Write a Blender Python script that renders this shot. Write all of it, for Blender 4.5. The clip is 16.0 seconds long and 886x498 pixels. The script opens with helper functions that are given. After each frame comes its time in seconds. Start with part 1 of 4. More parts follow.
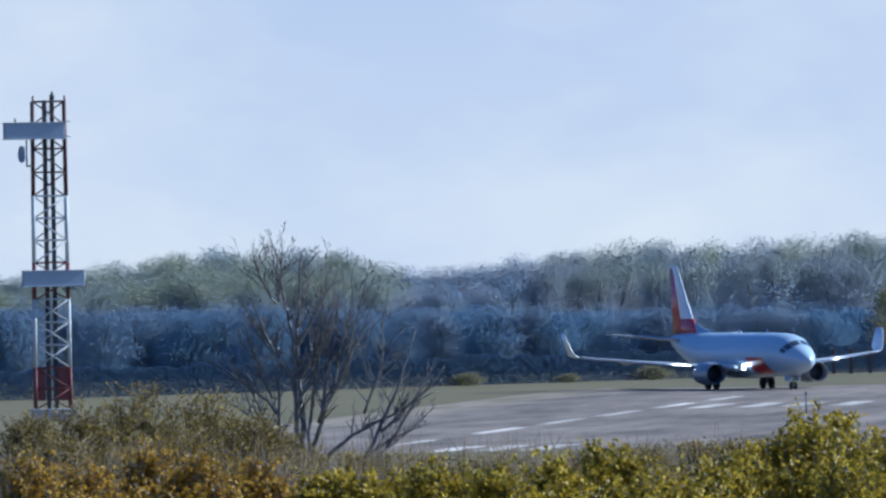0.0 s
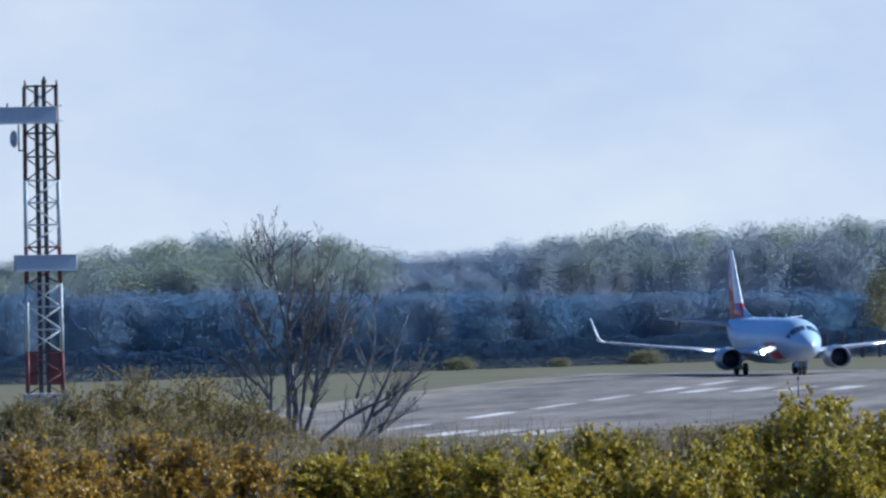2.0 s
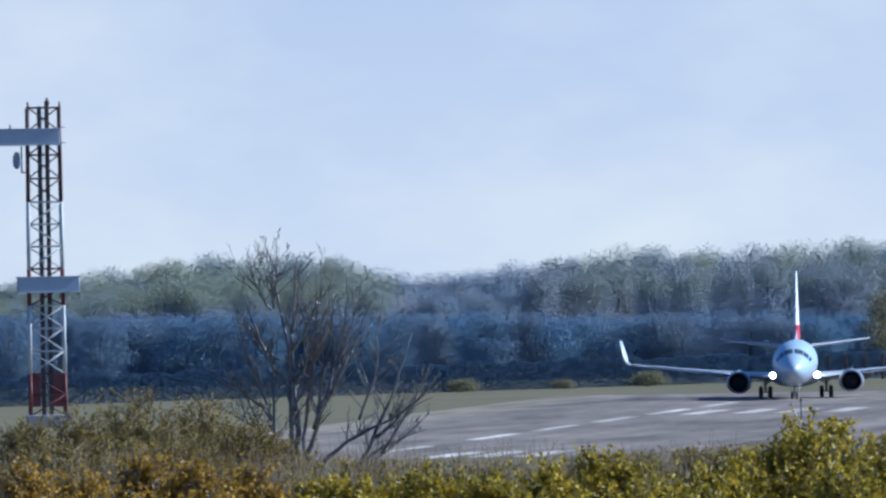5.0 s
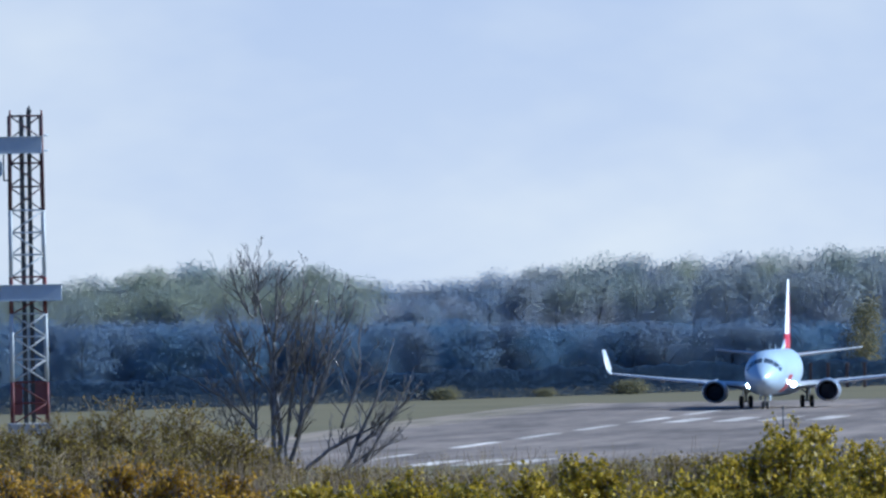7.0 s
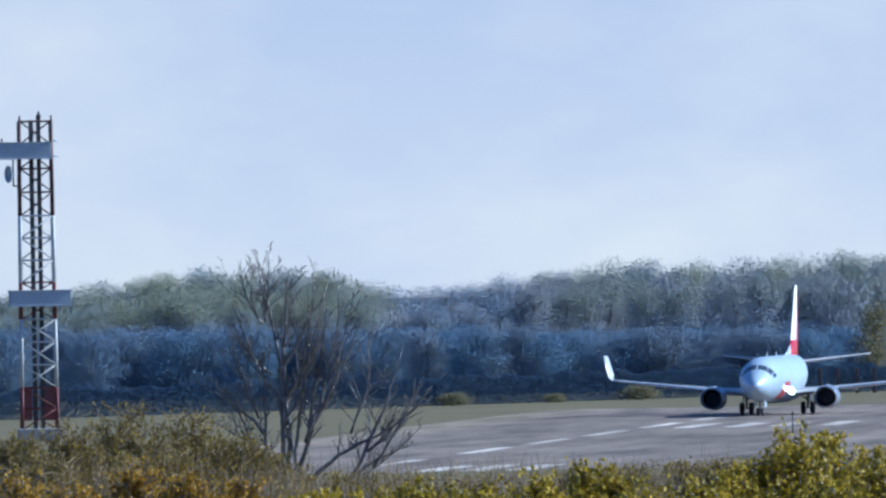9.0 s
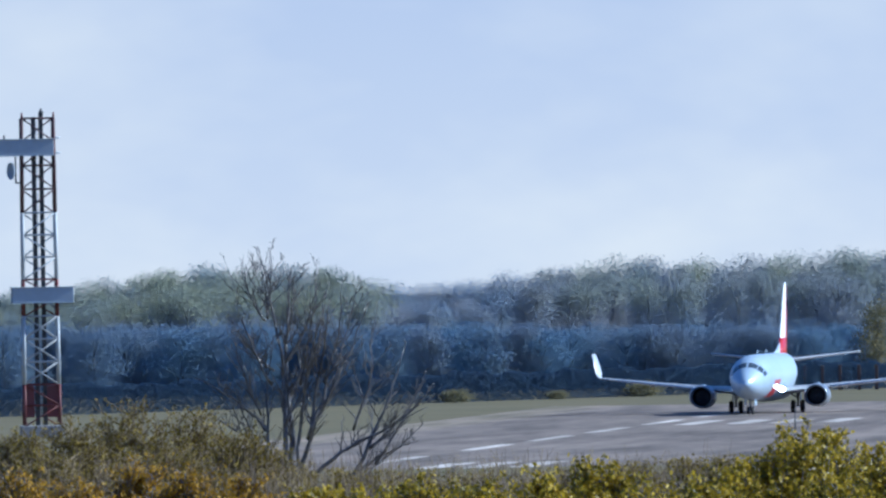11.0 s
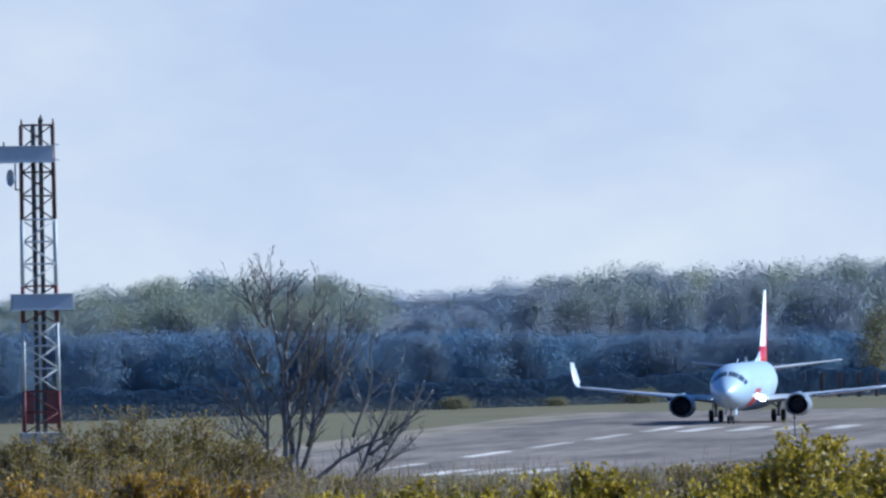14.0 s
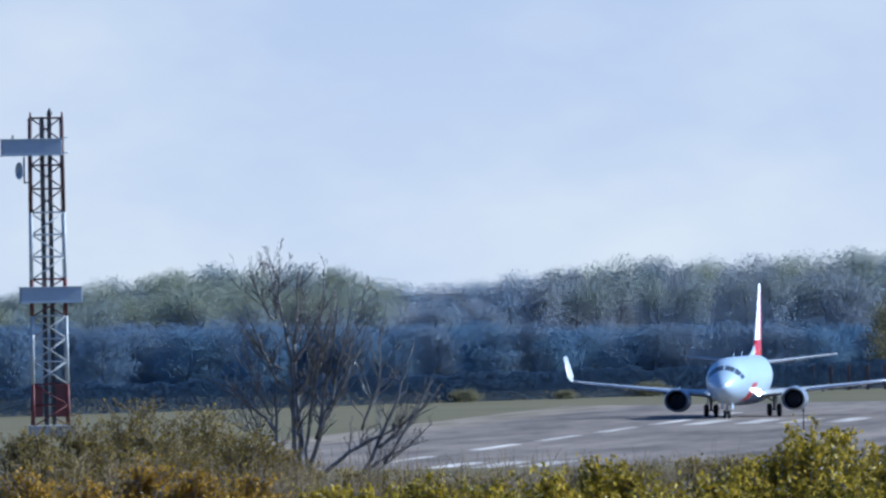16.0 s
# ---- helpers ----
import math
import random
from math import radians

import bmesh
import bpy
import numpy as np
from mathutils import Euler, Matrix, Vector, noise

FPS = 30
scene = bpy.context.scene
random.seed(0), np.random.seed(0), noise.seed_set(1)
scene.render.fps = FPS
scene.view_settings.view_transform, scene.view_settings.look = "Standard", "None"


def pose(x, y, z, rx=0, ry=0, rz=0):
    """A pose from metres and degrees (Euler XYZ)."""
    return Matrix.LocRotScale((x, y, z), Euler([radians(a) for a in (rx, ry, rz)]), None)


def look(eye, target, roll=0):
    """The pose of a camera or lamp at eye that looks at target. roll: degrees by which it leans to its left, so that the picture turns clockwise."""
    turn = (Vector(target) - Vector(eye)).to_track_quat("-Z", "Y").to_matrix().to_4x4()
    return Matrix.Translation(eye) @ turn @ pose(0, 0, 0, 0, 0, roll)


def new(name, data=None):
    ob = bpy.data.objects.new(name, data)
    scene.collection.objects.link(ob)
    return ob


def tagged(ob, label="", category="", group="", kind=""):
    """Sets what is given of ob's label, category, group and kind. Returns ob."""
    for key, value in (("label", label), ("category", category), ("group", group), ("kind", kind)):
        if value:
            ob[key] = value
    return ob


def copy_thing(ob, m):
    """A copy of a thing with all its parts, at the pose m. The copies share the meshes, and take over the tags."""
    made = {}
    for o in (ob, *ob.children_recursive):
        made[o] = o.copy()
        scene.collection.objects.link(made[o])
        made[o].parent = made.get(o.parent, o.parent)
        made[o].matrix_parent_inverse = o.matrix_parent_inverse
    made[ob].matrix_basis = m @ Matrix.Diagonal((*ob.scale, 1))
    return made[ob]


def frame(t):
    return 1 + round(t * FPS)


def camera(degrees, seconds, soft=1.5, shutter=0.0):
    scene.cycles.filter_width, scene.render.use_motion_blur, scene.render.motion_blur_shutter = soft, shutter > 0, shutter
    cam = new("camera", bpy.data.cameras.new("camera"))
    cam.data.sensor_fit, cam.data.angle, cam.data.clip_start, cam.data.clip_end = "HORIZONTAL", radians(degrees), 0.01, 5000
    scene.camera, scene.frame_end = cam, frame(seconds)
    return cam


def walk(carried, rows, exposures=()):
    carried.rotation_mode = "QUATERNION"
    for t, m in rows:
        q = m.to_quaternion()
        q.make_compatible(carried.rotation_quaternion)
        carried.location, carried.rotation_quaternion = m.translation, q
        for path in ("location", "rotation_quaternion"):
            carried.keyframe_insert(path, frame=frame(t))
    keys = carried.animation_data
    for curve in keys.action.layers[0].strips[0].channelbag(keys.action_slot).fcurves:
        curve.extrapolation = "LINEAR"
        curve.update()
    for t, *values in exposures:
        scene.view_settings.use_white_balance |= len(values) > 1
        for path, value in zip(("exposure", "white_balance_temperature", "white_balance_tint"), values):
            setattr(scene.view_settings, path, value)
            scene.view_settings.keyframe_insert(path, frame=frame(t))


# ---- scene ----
# ---------------------------------------------------------------- camera
EYE = Vector((0.0, 0.0, 14.0))          # on a rise, 14 m above the runway
cam = camera(3.669, 16.0, soft=2.6)
AIM = [                                  # seconds, and x and z of the point aimed at, 1 km ahead
    (0, -0.817, 13.07), (0.5, -0.782, 12.937), (1, -0.528, 12.125), (1.5, -0.362, 11.941),
    (2, -0.267, 11.945), (2.5, -0.299, 12.427), (3, -0.582, 12.807), (5.5, -0.311, 13.819),
    (6, 0.077, 14.185), (6.5, 0.316, 14.3), (7, 0.864, 14.084), (7.5, 0.685, 14.242),
    (8, 0.459, 14.492), (8.5, 0.208, 14.435), (9, 0.177, 14.49), (11.5, -0.015, 14.242),
    (12, -0.0, 14.368), (12.5, 0.085, 14.498), (13, 0.19, 14.484), (13.5, -0.002, 14.605),
    (14, 0.032, 14.762), (14.5, 0.305, 14.337), (15, 0.568, 14.426), (15.5, -0.451, 14.307),
    (16, -0.615, 14.261)]
walk(cam, [(t, look(EYE, (x, 1000.0, z), -1.0)) for t, x, z in AIM],
     exposures=[(0.0, 0.66, 4065.0, 4.0), (16.0, 0.66, 4065.0, 4.0)])

# ---------------------------------------------------------------- sky and sun
SUN_ELEVATION, SUN_AZIMUTH = 32.0, 88.0      # degrees; azimuth clockwise from +y
world = bpy.data.worlds.new("sky")
scene.world = world
world.use_nodes = True
wn, wl = world.node_tree.nodes, world.node_tree.links
wn.clear()
w_out = wn.new("ShaderNodeOutputWorld")
w_bg = wn.new("ShaderNodeBackground")
w_bg.inputs["Strength"].default_value = 0.066
w_sky = wn.new("ShaderNodeTexSky")
w_sky.sky_type = "NISHITA"
w_sky.sun_disc = False
w_sky.sun_elevation, w_sky.sun_rotation = radians(SUN_ELEVATION), radians(SUN_AZIMUTH)
w_sky.air_density, w_sky.dust_density, w_sky.ozone_density = 1.0, 0.3, 5.0
# thin high cloud
w_co = wn.new("ShaderNodeTexCoord")
w_map = wn.new("ShaderNodeMapping")
w_map.inputs["Scale"].default_value = (34.0, 34.0, 70.0)
w_map.inputs["Rotation"].default_value = (0.0, 0.5, 0.0)
w_no = wn.new("ShaderNodeTexNoise")
w_no.inputs["Scale"].default_value = 1.0
w_no.inputs["Detail"].default_value = 4.0
w_no.inputs["Roughness"].default_value = 0.55
w_ra = wn.new("ShaderNodeMapRange")
w_ra.inputs["From Min"].default_value, w_ra.inputs["From Max"].default_value = 0.42, 0.78
w_ra.inputs["To Min"].default_value, w_ra.inputs["To Max"].default_value = 0.56, 0.74
# near the horizon the air is as pale blue as higher up
w_lift = wn.new("ShaderNodeMapping")
w_lift.inputs["Location"].default_value = (0.0, 0.0, 0.30)
wl.new(w_co.outputs["Generated"], w_lift.inputs["Vector"])
w_nrm = wn.new("ShaderNodeVectorMath")
w_nrm.operation = "NORMALIZE"
wl.new(w_lift.outputs["Vector"], w_nrm.inputs[0])
wl.new(w_nrm.outputs["Vector"], w_sky.inputs["Vector"])
w_mix = wn.new("ShaderNodeMix")
w_mix.data_type = "RGBA"
w_mix.inputs["B"].default_value = (11.7, 8.5, 5.0, 1.0)
wl.new(w_co.outputs["Generated"], w_map.inputs["Vector"])
wl.new(w_map.outputs["Vector"], w_no.inputs["Vector"])
wl.new(w_no.outputs["Fac"], w_ra.inputs["Value"])
# the veil thins out overhead
w_sep = wn.new("ShaderNodeSeparateXYZ")
wl.new(w_co.outputs["Generated"], w_sep.inputs["Vector"])
w_el = wn.new("ShaderNodeMapRange")
w_el.inputs["From Min"].default_value, w_el.inputs["From Max"].default_value = 0.0, 0.09
w_el.inputs["To Min"].default_value, w_el.inputs["To Max"].default_value = 1.16, 0.05
wl.new(w_sep.outputs["Z"], w_el.inputs["Value"])
w_mul = wn.new("ShaderNodeMath")
w_mul.operation = "MULTIPLY"
wl.new(w_ra.outputs["Result"], w_mul.inputs[0])
wl.new(w_el.outputs["Result"], w_mul.inputs[1])
wl.new(w_mul.outputs[0], w_mix.inputs["Factor"])
wl.new(w_sky.outputs["Color"], w_mix.inputs["A"])
wl.new(w_mix.outputs["Result"], w_bg.inputs["Color"])
wl.new(w_bg.outputs["Background"], w_out.inputs["Surface"])

sun_data = bpy.data.lights.new("sun", "SUN")
sun_data.energy, sun_data.angle, sun_data.color = 5.0, radians(0.6), (1.0, 0.785, 0.52)
sun = new("sun", sun_data)
_e, _a = radians(SUN_ELEVATION), radians(SUN_AZIMUTH)
TO_SUN = Vector((math.cos(_e) * math.sin(_a), math.cos(_e) * math.cos(_a), math.sin(_e)))
sun.matrix_world = look((60, 900, 200), Vector((60, 900, 200)) - TO_SUN)


# ---------------------------------------------------------------- materials
def material(name, base, rough=0.6, metal=0.0, spread=0.0, scale=1.0, other=None, bump=0.0, fine=6.0,
             translucent=0.0, island=False, obj_random=0.0, emit=0.0, spec=0.5, fixed_normal=False):
    """A surface with two scales of variation in object metres; other is the colour it drifts to."""
    m = bpy.data.materials.new(name)
    m.use_nodes = True
    n, l = m.node_tree.nodes, m.node_tree.links
    b = n["Principled BSDF"]
    b.inputs["Roughness"].default_value = rough
    b.inputs["Metallic"].default_value = metal
    b.inputs["Specular IOR Level"].default_value = spec
    b.inputs["Base Color"].default_value = (*base, 1)
    if emit:
        b.inputs["Emission Color"].default_value = (*base, 1)
        b.inputs["Emission Strength"].default_value = emit
    colour = None
    if other is not None or spread:
        co = n.new("ShaderNodeTexCoord")
        big = n.new("ShaderNodeTexNoise")
        big.inputs["Scale"].default_value = scale
        big.inputs["Detail"].default_value = 3.0
        l.new(co.outputs["Object"], big.inputs["Vector"])
        small = n.new("ShaderNodeTexNoise")
        small.inputs["Scale"].default_value = scale * fine
        small.inputs["Detail"].default_value = 5.0
        l.new(co.outputs["Object"], small.inputs["Vector"])
        fac = n.new("ShaderNodeMath")
        fac.operation = "MULTIPLY_ADD"
        fac.inputs[1].default_value = 0.45
        l.new(small.outputs["Fac"], fac.inputs[0])
        mul = n.new("ShaderNodeMath")
        mul.operation = "MULTIPLY"
        mul.inputs[1].default_value = 0.55
        l.new(big.outputs["Fac"], mul.inputs[0])
        l.new(mul.outputs[0], fac.inputs[2])
        source = fac.outputs[0]
        if island or obj_random:
            rnd = n.new("ShaderNodeNewGeometry") if island else n.new("ShaderNodeObjectInfo")
            add = n.new("ShaderNodeMath")
            add.operation = "MULTIPLY_ADD"
            add.inputs[1].default_value = 0.5 if island else obj_random
            l.new(rnd.outputs["Random Per Island" if island else "Random"], add.inputs[0])
            sub = n.new("ShaderNodeMath")
            sub.operation = "SUBTRACT"
            sub.inputs[1].default_value = 0.25 if island else obj_random / 2
            l.new(fac.outputs[0], sub.inputs[0])
            l.new(sub.outputs[0], add.inputs[2])
            source = add.outputs[0]
        ramp = n.new("ShaderNodeMapRange")
        ramp.inputs["From Min"].default_value, ramp.inputs["From Max"].default_value = 0.32, 0.68
        l.new(source, ramp.inputs["Value"])
        mix = n.new("ShaderNodeMix")
        mix.data_type = "RGBA"
        mix.inputs["A"].default_value = (*base, 1)
        to = other if other is not None else tuple(c * (1 - spread) for c in base)
        mix.inputs["B"].default_value = (*to, 1)
        l.new(ramp.outputs["Result"], mix.inputs["Factor"])
        colour = mix.outputs["Result"]
        l.new(colour, b.inputs["Base Color"])
        if bump:
            bp = n.new("ShaderNodeBump")
            bp.inputs["Strength"].default_value = bump
            bp.inputs["Distance"].default_value = 0.05
            l.new(small.outputs["Fac"], bp.inputs["Height"])
            l.new(bp.outputs["Normal"], b.inputs["Normal"])
    if fixed_normal:                                       # every leaf gets one fixed shading normal, which evens out sun and shade
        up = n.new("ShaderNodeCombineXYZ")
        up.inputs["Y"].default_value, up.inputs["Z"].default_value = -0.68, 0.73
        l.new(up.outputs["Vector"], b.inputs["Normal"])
    if translucent:
        tr = n.new("ShaderNodeBsdfTranslucent")
        if colour is not None:
            l.new(colour, tr.inputs["Color"])
        else:
            tr.inputs["Color"].default_value = (*base, 1)
        if fixed_normal:
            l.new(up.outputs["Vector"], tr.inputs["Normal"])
        mx = n.new("ShaderNodeMixShader")
        mx.inputs["Fac"].default_value = translucent
        l.new(b.outputs["BSDF"], mx.inputs[1])
        l.new(tr.outputs["BSDF"], mx.inputs[2])
        l.new(mx.outputs["Shader"], n["Material Output"].inputs["Surface"])
    return m


M_GRASS = material("dry grass", (0.188, 0.160, 0.092), 0.9, other=(0.132, 0.120, 0.068), scale=0.05, fine=14, bump=0.3, spec=0.1)


def streaked(name, dark, pale, along, rough=0.85):
    """Old paving with long lengthwise patches, tyre marks and fine grit; along is the run's slope in x for y."""
    m = bpy.data.materials.new(name)
    m.use_nodes = True
    n, l = m.node_tree.nodes, m.node_tree.links
    b = n["Principled BSDF"]
    b.inputs["Roughness"].default_value = rough
    b.inputs["Specular IOR Level"].default_value = 0.08
    co = n.new("ShaderNodeTexCoord")
    turn = n.new("ShaderNodeMapping")
    turn.inputs["Rotation"].default_value = (0, 0, math.atan(along))
    l.new(co.outputs["Object"], turn.inputs["Vector"])
    total = None
    for sx, sy, weight in ((0.34, 0.035, 0.40), (0.12, 0.02, 0.32), (1.1, 0.2, 0.16), (4.0, 1.5, 0.12)):
        mp = n.new("ShaderNodeMapping")
        mp.inputs["Scale"].default_value = (sx, sy, 1.0)
        l.new(turn.outputs["Vector"], mp.inputs["Vector"])
        no = n.new("ShaderNodeTexNoise")
        no.inputs["Scale"].default_value = 1.0
        no.inputs["Detail"].default_value = 4.0
        l.new(mp.outputs["Vector"], no.inputs["Vector"])
        add = n.new("ShaderNodeMath")
        add.operation = "MULTIPLY_ADD"
        add.inputs[1].default_value = weight
        add.inputs[2].default_value = 0.0
        l.new(no.outputs["Fac"], add.inputs[0])
        if total is not None:
            l.new(total, add.inputs[2])
        total = add.outputs[0]
    ramp = n.new("ShaderNodeMapRange")
    ramp.inputs["From Min"].default_value, ramp.inputs["From Max"].default_value = 0.40, 0.64
    l.new(total, ramp.inputs["Value"])
    mix = n.new("ShaderNodeMix")
    mix.data_type = "RGBA"
    mix.inputs["A"].default_value, mix.inputs["B"].default_value = (*dark, 1), (*pale, 1)
    l.new(ramp.outputs["Result"], mix.inputs["Factor"])
    l.new(mix.outputs["Result"], b.inputs["Base Color"])
    return m


M_ASPHALT = streaked("worn runway surface", (0.127, 0.108, 0.093), (0.321, 0.266, 0.220), 0.1157)
M_SHOULDER = streaked("pale worn shoulder", (0.176, 0.154, 0.101), (0.370, 0.299, 0.238), 0.1157)
M_PAINT = streaked("worn white runway paint", (0.285, 0.252, 0.218), (0.807, 0.731, 0.646), 0.1157, 0.9)
M_MAST_RED = material("faded red mast paint", (0.19, 0.035, 0.032), 0.6, other=(0.085, 0.04, 0.042), scale=1.1, fine=3)
# darker red for the top section, with its backlit shade painted in
M_MAST_RED_SHADED = material("red mast paint darkened as in shade", (0.105, 0.034, 0.034), 0.6, other=(0.055, 0.036, 0.040), scale=1.1, fine=3)
M_GUARD = material("faded red sheet plate", (0.20, 0.05, 0.046), 0.6, other=(0.14, 0.055, 0.05), scale=0.9)
M_MAST_WHITE = material("white mast paint", (0.594, 0.603, 0.603), 0.5, other=(0.432, 0.441, 0.441), scale=0.5)
M_DARK_STEEL = material("dark cable tray steel", (0.06, 0.06, 0.065), 0.6, spread=0.4, scale=0.7)
M_PANEL = material("grey sheet metal", (0.47, 0.52, 0.58), 0.55, other=(0.40, 0.44, 0.50), scale=0.4)
M_CONCRETE = material("concrete", (0.40, 0.39, 0.37), 0.85, other=(0.28, 0.27, 0.26), scale=0.6, bump=0.2)
# pale patches in the bark colour imitate sunlit glints on the limbs
M_BARK = material("dark bark with painted glints", (0.022, 0.019, 0.018), 0.32, other=(0.20, 0.18, 0.165), scale=3.5, fine=5, bump=0.4, spec=0.9)
M_TWIG = material("glossy brown twigs", (0.036, 0.031, 0.029), 0.3, other=(0.19, 0.17, 0.155), scale=4.0, spec=0.8)
M_BUD = material("opening buds", (0.16, 0.14, 0.08), 0.6, other=(0.30, 0.27, 0.16), scale=5.0, island=True, translucent=0.3)
M_GORSE = material("yellow-green shrub leaves", (0.570, 0.418, 0.013), 0.5, other=(0.157, 0.133, 0.009), scale=1.6, fine=4, island=True, translucent=0.38, spec=0.35)
M_RUST = material("orange-brown shrub leaves", (0.58, 0.36, 0.018), 0.55, other=(0.22, 0.13, 0.018), scale=1.6, fine=4, island=True, translucent=0.38, spec=0.25)
M_SCRUB = material("brown-green scrub leaves", (0.35, 0.26, 0.036), 0.65, other=(0.13, 0.10, 0.020), scale=1.4, fine=4, island=True, translucent=0.32, spec=0.15)
M_STRAW = material("straw grass", (0.34, 0.265, 0.140), 0.7, other=(0.13, 0.095, 0.050), scale=1.5, island=True, translucent=0.3)
M_BRIAR = material("dark briar stems", (0.09, 0.065, 0.045), 0.6, other=(0.20, 0.15, 0.10), scale=1.5, island=True)
# the hedge's blue is haze put into the leaf colour
M_HEDGE = material("dark hedge leaves with haze blue", (0.098, 0.150, 0.246), 0.9, other=(0.118, 0.156, 0.222), scale=0.12, fine=8, translucent=0.3, spec=0.0, fixed_normal=True)
# wood base colours are paled and blued to stand for distance haze
M_THICKET_HAZE = material("woodland twigs in haze blue", (0.287, 0.408, 0.573), 0.95, other=(0.351, 0.408, 0.510), scale=0.05, fine=3, translucent=0.3, obj_random=0.5, spec=0.0, fixed_normal=True)
M_WOOD_FAR = material("young spring leaves paled by haze", (0.560, 0.577, 0.398), 0.95, other=(0.465, 0.515, 0.498), scale=0.06, fine=3, translucent=0.3, obj_random=0.5, spec=0.0, fixed_normal=True)
M_WOOD_GREY = material("grey-green budding twigs paled by haze", (0.527, 0.557, 0.485), 0.95, other=(0.503, 0.527, 0.568), scale=0.06, fine=3, translucent=0.3, obj_random=0.5, spec=0.0, fixed_normal=True)
M_WOOD_HAZE = material("bare twigs in haze blue", (0.483, 0.555, 0.671), 0.95, other=(0.532, 0.544, 0.604), scale=0.06, fine=3, translucent=0.3, obj_random=0.5, spec=0.0, fixed_normal=True)
M_WOOD_OCHRE = material("ochre leaves", (0.306, 0.264, 0.128), 0.8, other=(0.170, 0.178, 0.128), scale=0.3, fine=5, island=True, translucent=0.4, spec=0.05)
M_TRUNK = material("grey trunk", (0.16, 0.165, 0.18), 0.9, other=(0.22, 0.215, 0.21), scale=0.8, spec=0.1)
M_POST = material("weathered red-brown timber", (0.11, 0.075, 0.066), 0.8, other=(0.08, 0.066, 0.062), scale=0.8)
# airliner
# blue of the skylit shaded side is put into the whole silver coat
M_SILVER = material("silver aircraft paint with shade blue", (0.48, 0.57, 0.69), 0.36, 0.12, other=(0.43, 0.52, 0.63), scale=0.25, fine=9, spec=0.7)
M_AIR_RED = material("red aircraft paint", (0.50, 0.028, 0.03), 0.3, other=(0.40, 0.025, 0.03), scale=0.3, spec=0.6)
M_WHITE_PAINT = material("white aircraft paint", (0.84, 0.84, 0.83), 0.3, other=(0.78, 0.78, 0.78), scale=0.5, spec=0.6)
M_NACELLE = material("grey nacelle paint", (0.30, 0.33, 0.38), 0.3, 0.3, other=(0.25, 0.28, 0.33), scale=0.6)
M_WING = material("grey wing paint", (0.46, 0.47, 0.49), 0.35, other=(0.36, 0.37, 0.39), scale=0.4, fine=7)
M_BARE = material("bare polished metal", (0.80, 0.80, 0.80), 0.22, 0.9, other=(0.65, 0.65, 0.66), scale=0.8)
M_LIP = material("dull intake lip metal", (0.30, 0.31, 0.33), 0.30, 0.8, other=(0.22, 0.23, 0.25), scale=0.8)
M_WINGLET = material("glossy white winglet paint", (0.88, 0.88, 0.87), 0.3, 0.4, other=(0.80, 0.80, 0.80), scale=0.5, spec=0.8)
M_GLASS = material("dark cockpit glass", (0.07, 0.085, 0.11), 0.12, spread=0.3, scale=1.0)
M_TYRE = material("tyre rubber", (0.025, 0.025, 0.027), 0.8, other=(0.045, 0.043, 0.04), scale=3.0)
M_STRUT = material("gear leg paint", (0.42, 0.43, 0.45), 0.45, other=(0.30, 0.30, 0.32), scale=2.0)
M_FAN = material("dark fan blades", (0.05, 0.052, 0.06), 0.4, 0.6, spread=0.4, scale=3.0)
M_LAMP = material("landing lamp glow", (1.0, 0.90, 0.68), 0.3, emit=28.0)


